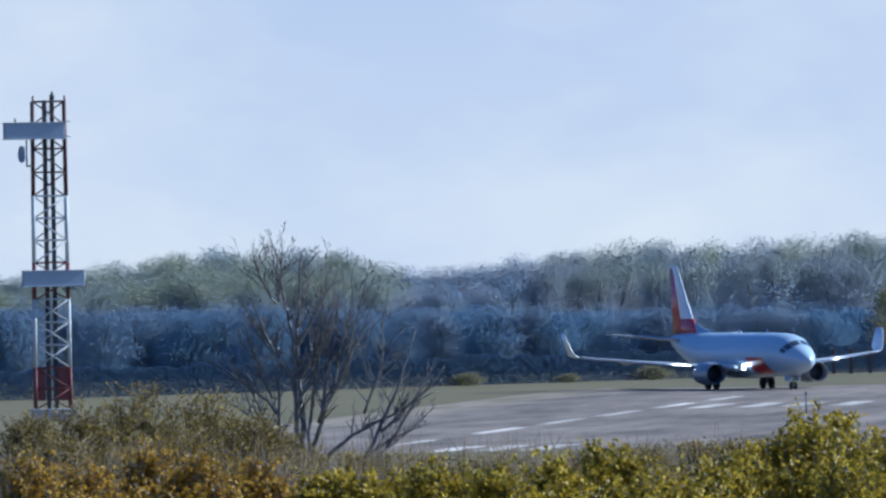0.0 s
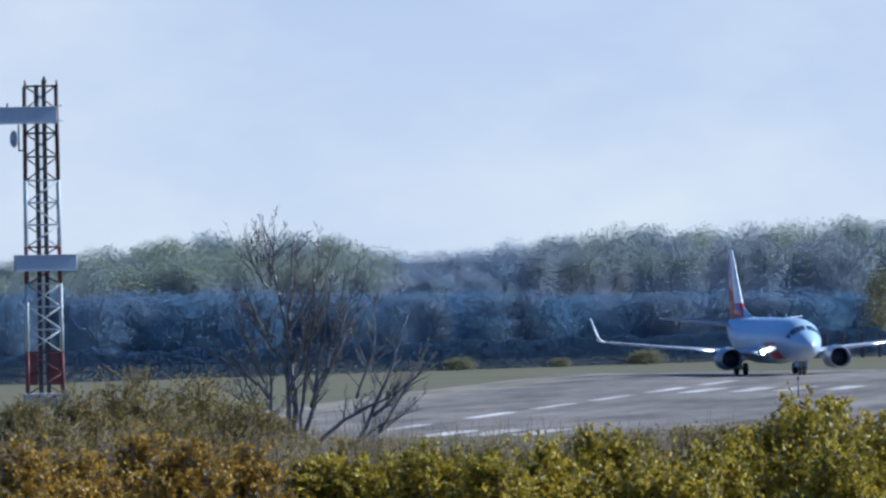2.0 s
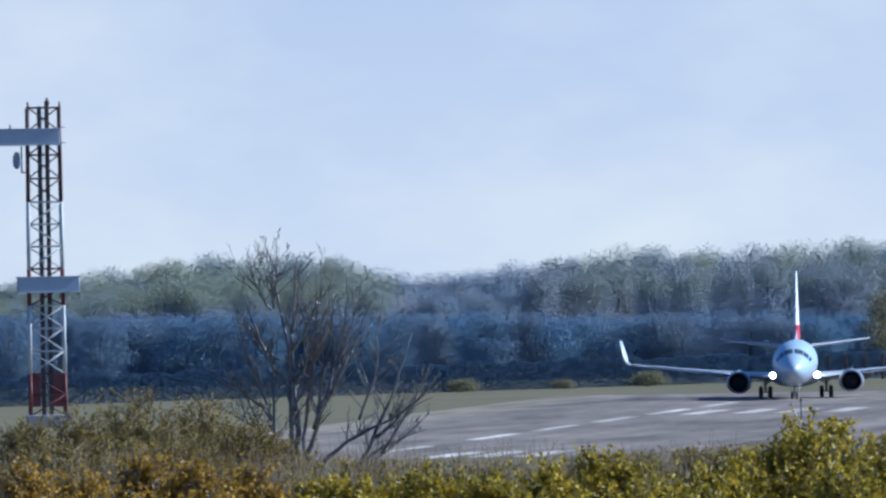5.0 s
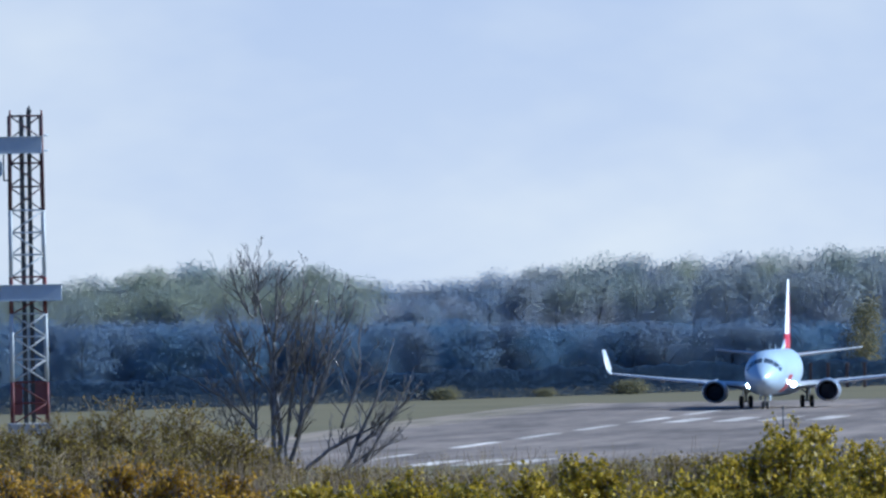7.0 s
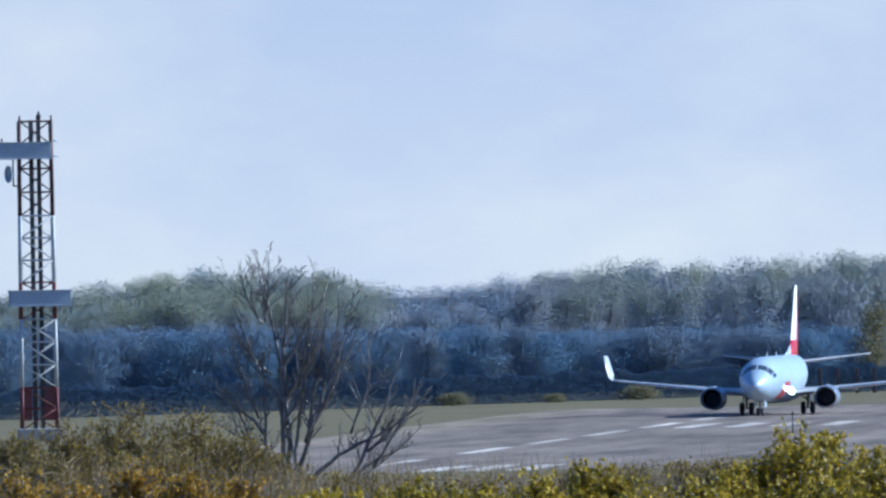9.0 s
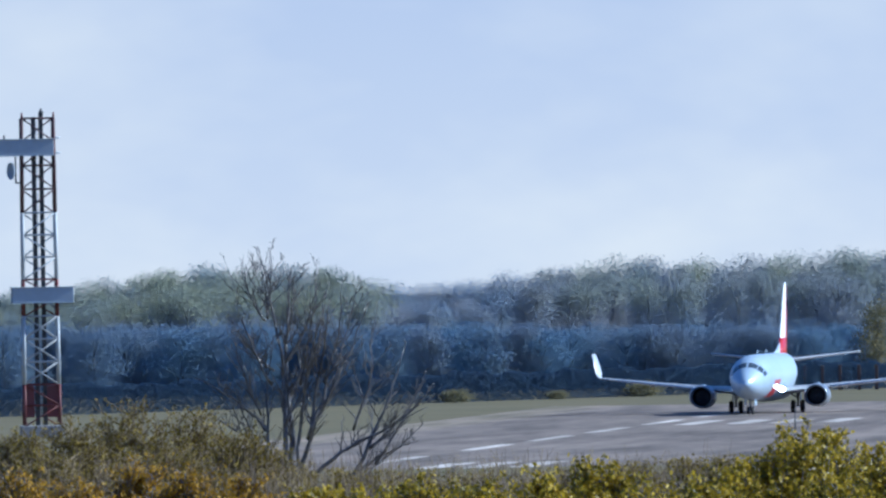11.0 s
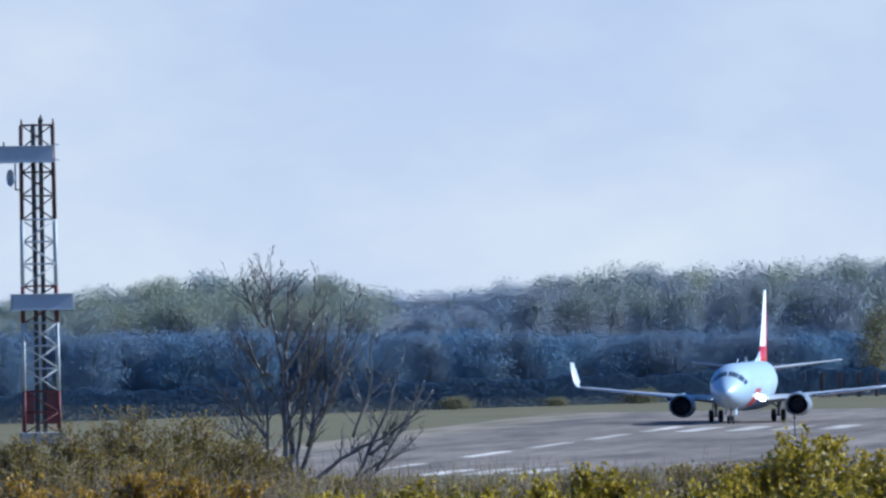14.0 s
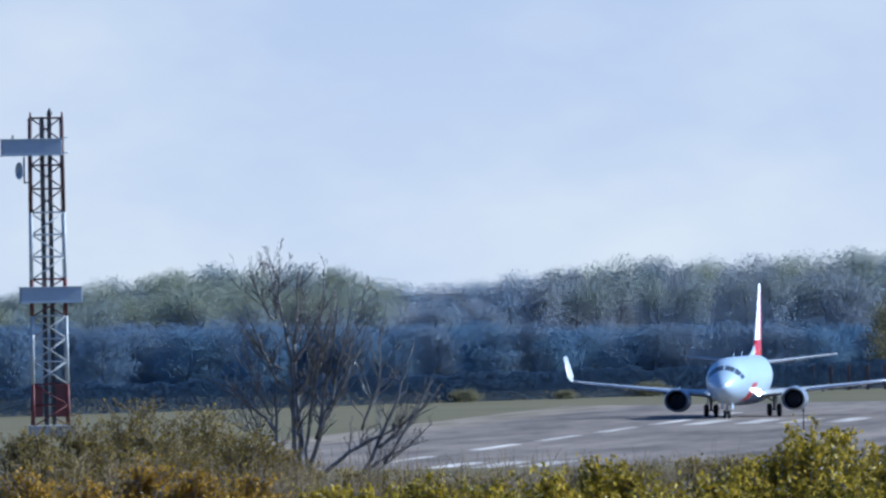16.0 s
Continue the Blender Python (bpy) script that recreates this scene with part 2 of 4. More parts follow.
# ---------------------------------------------------------------- mesh helpers
class Acc:
    """Gathers vertices and faces of one mesh."""

    def __init__(self):
        self.v, self.f = [], []

    def ring_tube(self, points, radii, sides=6, cap=True):
        points = [Vector(p) for p in points]
        start = len(self.v)
        for i, p in enumerate(points):
            d = (points[min(i + 1, len(points) - 1)] - points[max(i - 1, 0)]).normalized()
            a = d.orthogonal().normalized() if abs(d.x) > 0.9 else d.cross(Vector((1, 0, 0))).normalized()
            b = d.cross(a)
            for k in range(sides):
                w = 2 * math.pi * k / sides
                self.v.append(tuple(p + (a * math.cos(w) + b * math.sin(w)) * radii[i]))
        for i in range(len(points) - 1):
            for k in range(sides):
                q = start + i * sides
                self.f.append((q + k, q + (k + 1) % sides, q + sides + (k + 1) % sides, q + sides + k))
        if cap:
            self.f.append(tuple(start + k for k in reversed(range(sides))))
            q = start + (len(points) - 1) * sides
            self.f.append(tuple(q + k for k in range(sides)))
        return self

    def loft(self, rings, close=True, cap=True):
        start, n = len(self.v), len(rings[0])
        for r in rings:
            self.v.extend(tuple(p) for p in r)
        for i in range(len(rings) - 1):
            for k in range(n if close else n - 1):
                q = start + i * n
                self.f.append((q + k, q + (k + 1) % n, q + n + (k + 1) % n, q + n + k))
        if cap and close:
            self.f.append(tuple(start + k for k in reversed(range(n))))
            q = start + (len(rings) - 1) * n
            self.f.append(tuple(q + k for k in range(n)))
        return self

    def box(self, x0, y0, z0, x1, y1, z1, bevel=0.0):
        bm = bmesh.new()
        bmesh.ops.create_cube(bm, size=1.0, matrix=Matrix.LocRotScale(
            ((x0 + x1) / 2, (y0 + y1) / 2, (z0 + z1) / 2), None, (x1 - x0, y1 - y0, z1 - z0)))
        if bevel:
            bmesh.ops.bevel(bm, geom=bm.edges[:], offset=bevel, segments=2, affect="EDGES", profile=0.5)
        bm.verts.index_update()
        start = len(self.v)
        self.v.extend(tuple(v.co) for v in bm.verts)
        self.f.extend(tuple(start + v.index for v in f.verts) for f in bm.faces)
        bm.free()
        return self

    def mesh(self, name, mat, smooth=True, turn=True):
        me = bpy.data.meshes.new(name)
        me.from_pydata(self.v, [], self.f)
        me.materials.append(mat)
        if turn:
            bm = bmesh.new()
            bm.from_mesh(me)
            bmesh.ops.recalc_face_normals(bm, faces=bm.faces)
            bm.to_mesh(me)
            bm.free()
        if smooth:
            me.polygons.foreach_set("use_smooth", [True] * len(me.polygons))
        me.update()
        return me


def part(name, acc, mat, parent, label="", smooth=True, at=None):
    ob = new(name, acc if isinstance(acc, bpy.types.Mesh) else acc.mesh(name, mat, smooth))
    ob.parent = parent
    if at is not None:
        ob.matrix_basis = at
    return tagged(ob, label)


def leaves(name, centres, sizes, mat, rng, long=1.6, corners=4):
    """Many small leaves, kites, or with corners=3 wedges."""
    c = np.asarray(centres, float)
    n = len(c)
    a = rng.normal(size=(n, 3))
    a /= np.linalg.norm(a, axis=1)[:, None]
    b = np.cross(a, rng.normal(size=(n, 3)))
    b /= np.linalg.norm(b, axis=1)[:, None]
    s = np.asarray(sizes, float).reshape(-1, 1) * np.ones((n, 1))
    a, b = a * s * long * 0.5, b * s * 0.5
    v = np.stack([c - a, c + b * 0.9 - a * 0.1, c + a, c - b * 0.9 - a * 0.1], axis=1).reshape(-1, 3)
    if corners == 3:
        v = np.stack([c - a, c + b + a * 0.5, c - b + a * 0.5], axis=1).reshape(-1, 3)
    me = bpy.data.meshes.new(name)
    me.from_pydata(v.tolist(), [], np.arange(corners * n).reshape(-1, corners).tolist())
    me.materials.append(mat)
    me.update()
    return me


# ---------------------------------------------------------------- ground, runway
def ground_height(x, y):
    """A hillside under the camera that falls to the flat airfield."""
    def ease(a, b, v):
        v = min(max((v - a) / (b - a), 0.0), 1.0)
        return v * v * (3 - 2 * v)
    return 12.3 - 1.9 * ease(5, 120, y) - 10.4 * ease(215, 560, y)


def make_ground():
    xs = [-4500, -2000, -900, -400, -150] + list(np.linspace(-60, 60, 25)) + [150, 400, 900, 2000, 4500]
    ys = [-4500, -1500, -400, -100, -30] + list(np.linspace(0, 700, 71)) + [800, 900, 1000, 1200, 1400, 1700, 2200, 3000, 4700]
    acc = Acc()
    for y in ys:
        acc.v.extend((x, y, ground_height(x, y)) for x in xs)
    n = len(xs)
    for j in range(len(ys) - 1):
        for i in range(n - 1):
            q = j * n + i
            acc.f.append((q, q + 1, q + n + 1, q + n))
    ob = new("ground", acc.mesh("ground", M_GRASS))
    return tagged(ob, "rough dry green-brown airfield grass on flat land", "ground", kind="structure")


def centre_line(d):
    return 17.5 + (d - 1113.0) * 0.1157


def strip(d0, d1, o0, o1, z, thick=0.0, steps=1):
    """A slab along the runway from depth d0 to d1, between offsets o0 and o1 across it."""
    acc = Acc()
    rings = []
    for i in range(steps + 1):
        d = d0 + (d1 - d0) * i / steps
        x = centre_line(d)
        rings.append([(x + o0, d, z), (x + o1, d, z), (x + o1, d, z - thick), (x + o0, d, z - thick)])
    return acc.loft(rings)


def make_runway():
    run = new("runway", strip(590, 1236, -17.5, 42.0, 0.06, 0.3, 8).mesh("runway", M_ASPHALT, smooth=False))
    tagged(run, "worn grey asphalt runway with white painted markings", "runway", kind="structure")
    side = new("runway_shoulder", strip(590, 1240, -22.5, -17.5, 0.045, 0.3, 8).mesh("shoulder", M_SHOULDER, smooth=False))
    tagged(side, "pale concrete shoulder along the runway edge", "runway shoulder", kind="structure")
    for d in (920, 973, 1014, 1057, 1098, 1141):
        part("centre_stripe", strip(d, d + 28, -0.5, 0.5, 0.066, 0.004), M_PAINT, run, smooth=False)
    for o in (3.6, 7.6, 11.0, 14.8):
        part("threshold_stripe", strip(1094, 1118, o - 0.9, o + 0.9, 0.066, 0.004), M_PAINT, run, smooth=False)
    for o in (6.5, 9.5, 12.5):
        part("threshold_stripe", strip(893, 917, o - 0.9, o + 0.9, 0.066, 0.004), M_PAINT, run, smooth=False)
    part("edge_line", strip(600, 1236, -16.9, -16.2, 0.066, 0.004), M_SHOULDER, run, smooth=False)
    

# ---------------------------------------------------------------- hedge and woods
F_LEN = 24480.0


def spot(px, py, d):
    """World x and z of a sight line, given by its offsets in the tilted view at the reference moment."""
    u, v = px - 784.0, py - 441.0
    r = radians(1.0)
    u, v = u * math.cos(r) - v * math.sin(r), u * math.sin(r) + v * math.cos(r)
    return u / F_LEN * d, 14.0 - (v - 9.0) / F_LEN * d


def hedge_depth(x):
    return 1293.0 + 1.42 * x


def make_hedge():
    rng = np.random.default_rng(3)
    n = 210000
    x = rng.uniform(-64, 62, n)
    top = 2.6 + 0.22 * np.sin(x * 0.9) * np.sin(x * 0.37 + 1) + 0.12 * np.sin(x * 2.3)
    h = rng.uniform(0, 1, n) ** 0.8
    depth = rng.normal(0, 0.9, n) * (1.1 - 0.5 * h)
    z = h * top + rng.normal(0, 0.12, n)
    c = np.stack([x, hedge_depth(x) + depth, np.maximum(z, 0.05)], axis=1)
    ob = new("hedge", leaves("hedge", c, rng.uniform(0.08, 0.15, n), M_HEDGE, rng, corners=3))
    tagged(ob, "long dark clipped field hedge beyond the grass, tinted haze blue", "hedge", kind="stuff")


def tree_prototype(name, seed, height, width, n_leaf, leaf, mats, label, base=0.22, lobes=9, split=0.6):
    """A far broadleaf tree: tapered trunk, limbs, and an airy crown of overlapping lobes; the crown's
    top carries young leaf, the rest is fine twig."""
    rng = np.random.default_rng(seed)
    root = new(name)
    tagged(root, label, "tree", "woodland trees")
    wood = Acc()
    lean = rng.normal(0, 0.02, 2)
    trunk = [(lean[0] * h * height, lean[1] * h * height, h * height) for h in (0, 0.15, 0.35, 0.6, 0.85)]
    wood.ring_tube(trunk, [0.22, 0.17, 0.13, 0.08, 0.02], 7)
    centres, radii = [], []
    for i in range(lobes):
        h = base + 0.1 + (0.83 - base - 0.1) * i / (lobes - 1)
        reach = width * 0.30 * math.sqrt(max(0.06, 1 - ((h - 0.5) / 0.5) ** 2)) * rng.uniform(0.4, 1.0)
        w = i * 2.4 + rng.uniform(-0.5, 0.5)
        p = np.array([math.cos(w) * reach, math.sin(w) * reach, h * height])
        centres.append(p)
        radii.append((rng.uniform(0.28, 0.38) * width, rng.uniform(0.15, 0.20) * height))
        low = Vector((lean[0] * height * h * 0.7, lean[1] * height * h * 0.7, max(0.12, h - 0.25) * height))
        mid = low.lerp(Vector(p), 0.5) + Vector((0, 0, 0.1))
        wood.ring_tube([low, mid, p], [0.07, 0.05, 0.015], 5)
    part("trunk", wood, M_TRUNK, root)
    pick = rng.integers(0, lobes, n_leaf)
    off = rng.normal(size=(n_leaf, 3))
    off /= np.linalg.norm(off, axis=1)[:, None]
    off *= (rng.uniform(0, 1, n_leaf) ** 0.5)[:, None]
    r = np.array(radii)[pick]
    c = np.array(centres)[pick] + off * r[:, [0, 0, 1]] + rng.normal(0, 0.16, (n_leaf, 3))
    c[:, 2] = np.maximum(c[:, 2], 0.15)
    size = rng.uniform(0.6, 1.3, n_leaf) * leaf
    if len(mats) == 1:
        part("crown", leaves("crown", c, size, mats[0], rng, corners=3), mats[0], root)
    else:
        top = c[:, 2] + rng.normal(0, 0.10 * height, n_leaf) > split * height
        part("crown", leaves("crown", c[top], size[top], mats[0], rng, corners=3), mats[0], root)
        part("lower_crown", leaves("lower_crown", c[~top], size[~top], mats[1], rng, corners=3), mats[1], root, "bare lower twigs tinted haze blue")
    return root


def make_woods():
    rng = random.Random(11)
    n = 13000
    leafy = [tree_prototype("woodland_tree", 20 + i, 11.0, 5.4 + 0.5 * i, n, 0.13, (M_WOOD_FAR, M_WOOD_HAZE),
                            "woodland tree with yellow-green spring leaf, haze in its colours", 0.1, 9, 0.62) for i in range(4)]
    grey = [tree_prototype("budding_tree", 30 + i, 11.0, 4.8 + 0.5 * i, n, 0.13, (M_WOOD_GREY, M_WOOD_HAZE),
                           "grey-green budding woodland tree, haze in its colours", 0.1, 9, 0.66) for i in range(4)]
    bare = [tree_prototype("leafless_tree", 36 + i, 11.0, 5.0 + 0.6 * i, n, 0.13, (M_WOOD_HAZE,),
                           "distant leafless tree, haze blue in its colour", 0.1, 9) for i in range(3)]
    near = [tree_prototype("thicket_tree", 40 + i, 7.0, 5.0 + 0.5 * i, 17000, 0.11, (M_THICKET_HAZE,),
                           "bare thicket tree in front of the wood, tinted haze blue", 0.0, 10) for i in range(4)]
    used = set()

    def plant(kinds, x, y, height, own, wide=1.0):
        k = rng.choice(kinds)
        s = height / own
        w = s ** 0.5 * rng.uniform(0.85, 1.15) * wide
        m = Matrix.Translation((x, y, -0.05)) @ Matrix.Rotation(rng.uniform(0, 6.28), 4, "Z")
        if k not in used:
            used.add(k)
            ob = k
        else:
            ob = copy_thing(k, m)
        ob.matrix_basis = m
        ob.scale = (w, w, s)

    def crest(px):
        """Height of the wood's skyline along the view."""
        table = ((-200, 520), (60, 522), (150, 512), (215, 494), (300, 484), (420, 478), (560, 480), (630, 494),
                 (665, 510), (780, 512), (860, 500), (960, 480), (1080, 466), (1160, 462), (1250, 468), (1330, 458),
                 (1450, 452), (1600, 450), (1800, 450))
        for (a, ya), (b, yb) in zip(table, table[1:]):
            if a <= px <= b:
                return ya + (yb - ya) * (px - a) / (b - a)
        return 500

    for row, (d, drop, step) in enumerate(((1720, 0, 33), (1640, 28, 36))):
        px = -90 + row * 17
        while px < 1680:
            ridge = 655 < px < 930
            y = d + rng.uniform(-22, 22) + (150 if ridge else 0)
            x, z = spot(px, crest(px) + drop * rng.uniform(0.7, 1.3) + rng.uniform(-7, 7) * (0.4 if ridge else 1), y)
            kinds = bare if ridge else leafy if px < 655 or rng.random() < 0.25 else grey
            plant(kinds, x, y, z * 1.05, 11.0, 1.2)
            px += step * rng.uniform(0.7, 1.3)
    px = -90
    while px < 1680:
        y = 1400 + rng.uniform(-14, 14)
        x, z = spot(px, 572 + rng.uniform(-4, 9) - 0.004 * (px - 784), y)
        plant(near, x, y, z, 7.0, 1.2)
        px += 31 * rng.uniform(0.8, 1.2)
    ochre = tree_prototype("ochre_tree", 61, 8.0, 4.6, 5000, 0.16, (M_WOOD_OCHRE,),
                           "small ochre-leaved tree at the field edge", 0.1, 9)
    x, z = spot(1552, 524, 1368)
    ochre.matrix_basis = Matrix.Translation((x, 1368, 0))
    ochre.scale = (1, 1, z / 8.0)
    bush = tree_prototype("field_bush", 71, 1.9, 2.6, 2600, 0.12, (M_WOOD_OCHRE,),
                          "low olive bush in front of the hedge", 0.0, 9)
    for k, (px, w) in enumerate(((806, 1.0), (1136, 1.15), (985, 0.7))):
        y = hedge_depth(spot(px, 690, 1290)[0]) - 3.5
        place = Matrix.Translation((spot(px, 690, y)[0], y, -0.03))
        ob = bush if k == 0 else copy_thing(bush, place)
        ob.matrix_basis = place
        ob.scale = (w * 1.3, w, 0.65 * w)
    x, z = spot(1407, 727, 1050)
    marker = Acc().ring_tube([(0, 0, -0.2), (0, 0, z - 0.25)], [0.055, 0.05], 8)
    marker.ring_tube([(0, 0, z - 0.25), (0, 0, z - 0.2), (0, 0, z)], [0.09, 0.1, 0.07], 8)
    rod = new("marker_post", marker.mesh("marker_post", M_DARK_STEEL))
    tagged(rod, "thin dark marker post standing by the runway", "post")
    rod.matrix_basis = Matrix.Translation((x, 1050, 0.06))
    first = None
    for px in (1395, 1424, 1456, 1487, 1521, 1552):
        x, _ = spot(px, 690, 1342)
        post = Acc().box(-0.16, -0.16, -0.2, 0.16, 0.16, 2.3, 0.03)
        post.box(-0.2, -0.2, 2.3, 0.2, 0.2, 2.42, 0.03)
        if first is None:
            first = new("fence_post", post.mesh("fence_post", M_POST, smooth=False))
            tagged(first, "weathered red-brown timber post by the hedge", "post", "fence posts")
            first.matrix_basis = Matrix.Translation((x, 1342, 0))
        else:
            copy_thing(first, Matrix.Translation((x, 1342, 0)))


# ---------------------------------------------------------------- lattice mast
def make_mast():
    d = 1090.0
    x, _ = spot(75, 770, d)
    root = new("lattice_mast")
    tagged(root, "red and white banded steel lattice mast with grey equipment boxes", "mast")
    root.matrix_basis = Matrix.Translation((x, d, 0)) @ Matrix.Rotation(radians(4), 4, "Z")
    px = d / F_LEN

    def level(y):
        return spot(71, y, d)[1]

    base, top = level(772), level(206)
    half0, half1 = 31 * px, 28 * px

    def half(z):
        return half0 + (half1 - half0) * z / top

    cuts = [base, level(683), level(562), level(497), level(379), level(212)]
    cuts[0] = 0.9
    paints = [M_MAST_RED, M_MAST_WHITE, M_MAST_RED, M_MAST_WHITE, M_MAST_RED_SHADED]
    part("footing", Acc().box(-half0 - 0.3, -half0 - 0.3, -0.3, half0 + 0.3, half0 + 0.3, 0.95, 0.06), M_CONCRETE, root,
         "concrete footing", smooth=False)
    for z0, z1, paint in zip(cuts, cuts[1:], paints):
        name = "white_section" if paint is M_MAST_WHITE else "red_section"
        sec = part(name, Acc().box(-half(z0), -half(z0), z0 - 0.04, half(z0), -half(z0) + 0.08, z0 + 0.04), paint, root,
                   "white lattice section" if paint is M_MAST_WHITE else "faded red lattice section, the top one shade-darkened", smooth=False)
        for sx in (-1, 1):
            for sy in (-1, 1):
                part("leg", Acc().ring_tube([(sx * half(z0), sy * half(z0), z0), (sx * half(z1), sy * half(z1), z1)],
                                            [0.115, 0.115], 8), paint, sec)
        n = max(2, round((z1 - z0) / 1.75))
        for i in range(n):
            a, b = z0 + (z1 - z0) * i / n, z0 + (z1 - z0) * (i + 1) / n
            ha, hb = half(a), half(b)
            ring = [(-hb, -hb), (hb, -hb), (hb, hb), (-hb, hb)]
            for k in range(4):
                p, q = ring[k], ring[(k + 1) % 4]
                part("girt", Acc().ring_tube([(*p, b), (*q, b)], [0.075, 0.075], 5), paint, sec)
                f = ha / hb
                lo, hi = ((p[0] * f, p[1] * f, a), (q[0], q[1], b))
                if (i + k) % 2:
                    lo, hi = ((q[0] * f, q[1] * f, a), (p[0], p[1], b))
                part("brace", Acc().ring_tube([lo, hi], [0.062, 0.062], 5), paint, sec)
                if paint is M_MAST_WHITE and z0 < 8:          # crossed bracing low down
                    lo, hi = (p[0] * f, p[1] * f, a), (q[0], q[1], b)
                    if not (i + k) % 2:
                        lo, hi = (q[0] * f, q[1] * f, a), (p[0], p[1], b)
                    part("brace", Acc().ring_tube([lo, hi], [0.055, 0.055], 5), paint, sec)
    zt = cuts[-1]
    for x0, x1 in ((-half0 + 0.05, -half0 + 0.75), (half0 - 1.0, half0 - 0.05)):
        part("climb_guard", Acc().box(x0, -half0 + 0.12, 1.6, x1, -half0 + 0.16, cuts[1] - 0.1, 0.01), M_GUARD, root, "faded red anti-climb plate", smooth=False)
    part("cable_tray", Acc().box(-0.50, -0.5, 0.9, -0.16, -0.3, zt + 0.1, 0.01), M_DARK_STEEL, root, "dark vertical cable tray", smooth=False)
    part("cable_tray", Acc().box(0.12, 0.1, 0.9, 0.46, 0.3, zt + 0.4, 0.01), M_DARK_STEEL, root, "dark vertical cable tray", smooth=False)
    ladder = part("ladder", Acc().ring_tube([(-0.05, 0.5, 0.9), (-0.05, 0.5, zt)], [0.035, 0.035], 5), M_MAST_WHITE, root, "white climbing ladder")
    part("ladder_rail", Acc().ring_tube([(0.42, 0.5, 0.9), (0.42, 0.5, zt)], [0.035, 0.035], 5), M_MAST_WHITE, ladder)
    for i in range(int((zt - 1) / 0.6)):
        part("rung", Acc().ring_tube([(-0.05, 0.5, 1.2 + 0.6 * i), (0.42, 0.5, 1.2 + 0.6 * i)], [0.02, 0.02], 4), M_MAST_WHITE, ladder)
    # equipment boxes
    for name, x0, x1, y0, y1 in (("upper_box", -79, 27, 250, 277), ("lower_box", -50, 58, 512, 538)):
        z1, z0 = level(y0), level(y1)
        hb = half((z0 + z1) / 2)
        b = part(name, Acc().box(x0 * px, -hb - 0.5, z0, x1 * px, -hb - 0.14, z1, 0.03), M_PANEL, root, "grey sheet-metal equipment box", smooth=False)
        part("deck", Acc().box(x0 * px - 0.1, -hb - 0.56, z1 + 0.002, x1 * px + 0.1, hb + 0.3, z1 + 0.07, 0.01), M_MAST_WHITE, b, "pale grating deck", smooth=False)
        part("deck", Acc().box(x0 * px - 0.1, -hb - 0.56, z0 - 0.07, x1 * px + 0.1, hb + 0.3, z0 - 0.002, 0.01), M_PANEL, b, smooth=False)
        part("back_box", Acc().box(x0 * px, hb + 0.14, z0, x1 * px, hb + 0.29, z1, 0.02), M_PANEL, b, smooth=False)
    z = level(248)
    part("box_fitting", Acc().ring_tube([(-60 * px, -half1 - 0.3, z - 0.1), (-60 * px, -half1 - 0.3, z + 0.3)], [0.08, 0.06], 8), M_DARK_STEEL, root)
    for y in (247, 274):
        z = level(y)
        part("stub_arm", Acc().ring_tube([(half1, -half1, z), (half1 + 0.5, -half1, z)], [0.06, 0.06], 6), M_PANEL, root)
    # dish on its bracket
    zc, zb = level(305), level(326)
    arm = part("dish_bracket", Acc().ring_tube([(-half1, -half1, zb), (-half1 - 0.55, -half1 - 0.05, zb)], [0.06, 0.06], 6), M_DARK_STEEL, root, "dark pipe bracket")
    part("bracket_post", Acc().ring_tube([(-half1 - 0.55, -half1 - 0.05, zb - 0.05), (-half1 - 0.55, -half1 - 0.05, level(280))], [0.07, 0.07], 6), M_DARK_STEEL, arm)
    dish = Acc()
    rings = []
    for r, off in ((0.02, 0.0), (0.25, -0.03), (0.42, -0.10), (0.5, -0.2), (0.5, -0.28), (0.46, -0.28), (0.4, -0.13), (0.02, -0.04)):
        rings.append([(off * 0.8 + math.cos(w) * r * 0.55, off * 0.6 - math.cos(w) * r * 0.75, math.sin(w) * r * 1.35) for w in np.linspace(0, 2 * math.pi, 20, endpoint=False)])
    dish.loft(rings)
    part("dish", dish, M_PANEL, arm, "grey microwave dish", at=Matrix.Translation((-half1 - 0.75, -half1 - 0.08, zc)))
    # top fittings
    for sx in (-1, 1):
        part("top_post", Acc().ring_tube([(sx * half1, -half1, zt), (sx * half1, -half1, zt + 0.45)], [0.1, 0.08], 6), M_MAST_RED, root)
    part("obstruction_lamp", Acc().ring_tube([(0.33, 0.2, zt + 0.25), (0.33, 0.2, zt + 0.5), (0.33, 0.2, zt + 0.62), (0.33, 0.2, zt + 0.8)], [0.2, 0.2, 0.1, 0.05], 10), M_DARK_STEEL, root)


# ---------------------------------------------------------------- airliner
AFT = 16.4           # the nose is this far ahead of the main wheels
FUS = ((0.0, 2.55, 0.03, 0.03), (0.25, 2.55, 0.42, 0.40), (0.8, 2.59, 0.78, 0.76), (1.7, 2.68, 1.16, 1.14), (2.7, 2.83, 1.44, 1.46),
       (3.6, 2.95, 1.62, 1.72), (4.8, 3.02, 1.79, 1.86), (6.2, 3.04, 1.87, 1.91), (8.0, 3.04, 1.88, 1.93), (20.5, 3.04, 1.88, 1.93),
       (22.5, 3.11, 1.86, 1.86), (25.0, 3.34, 1.66, 1.63), (27.5, 3.66, 1.28, 1.30), (29.5, 3.93, 0.88, 0.96), (31.4, 4.2, 0.45, 0.58), (32.3, 4.32, 0.16, 0.24))


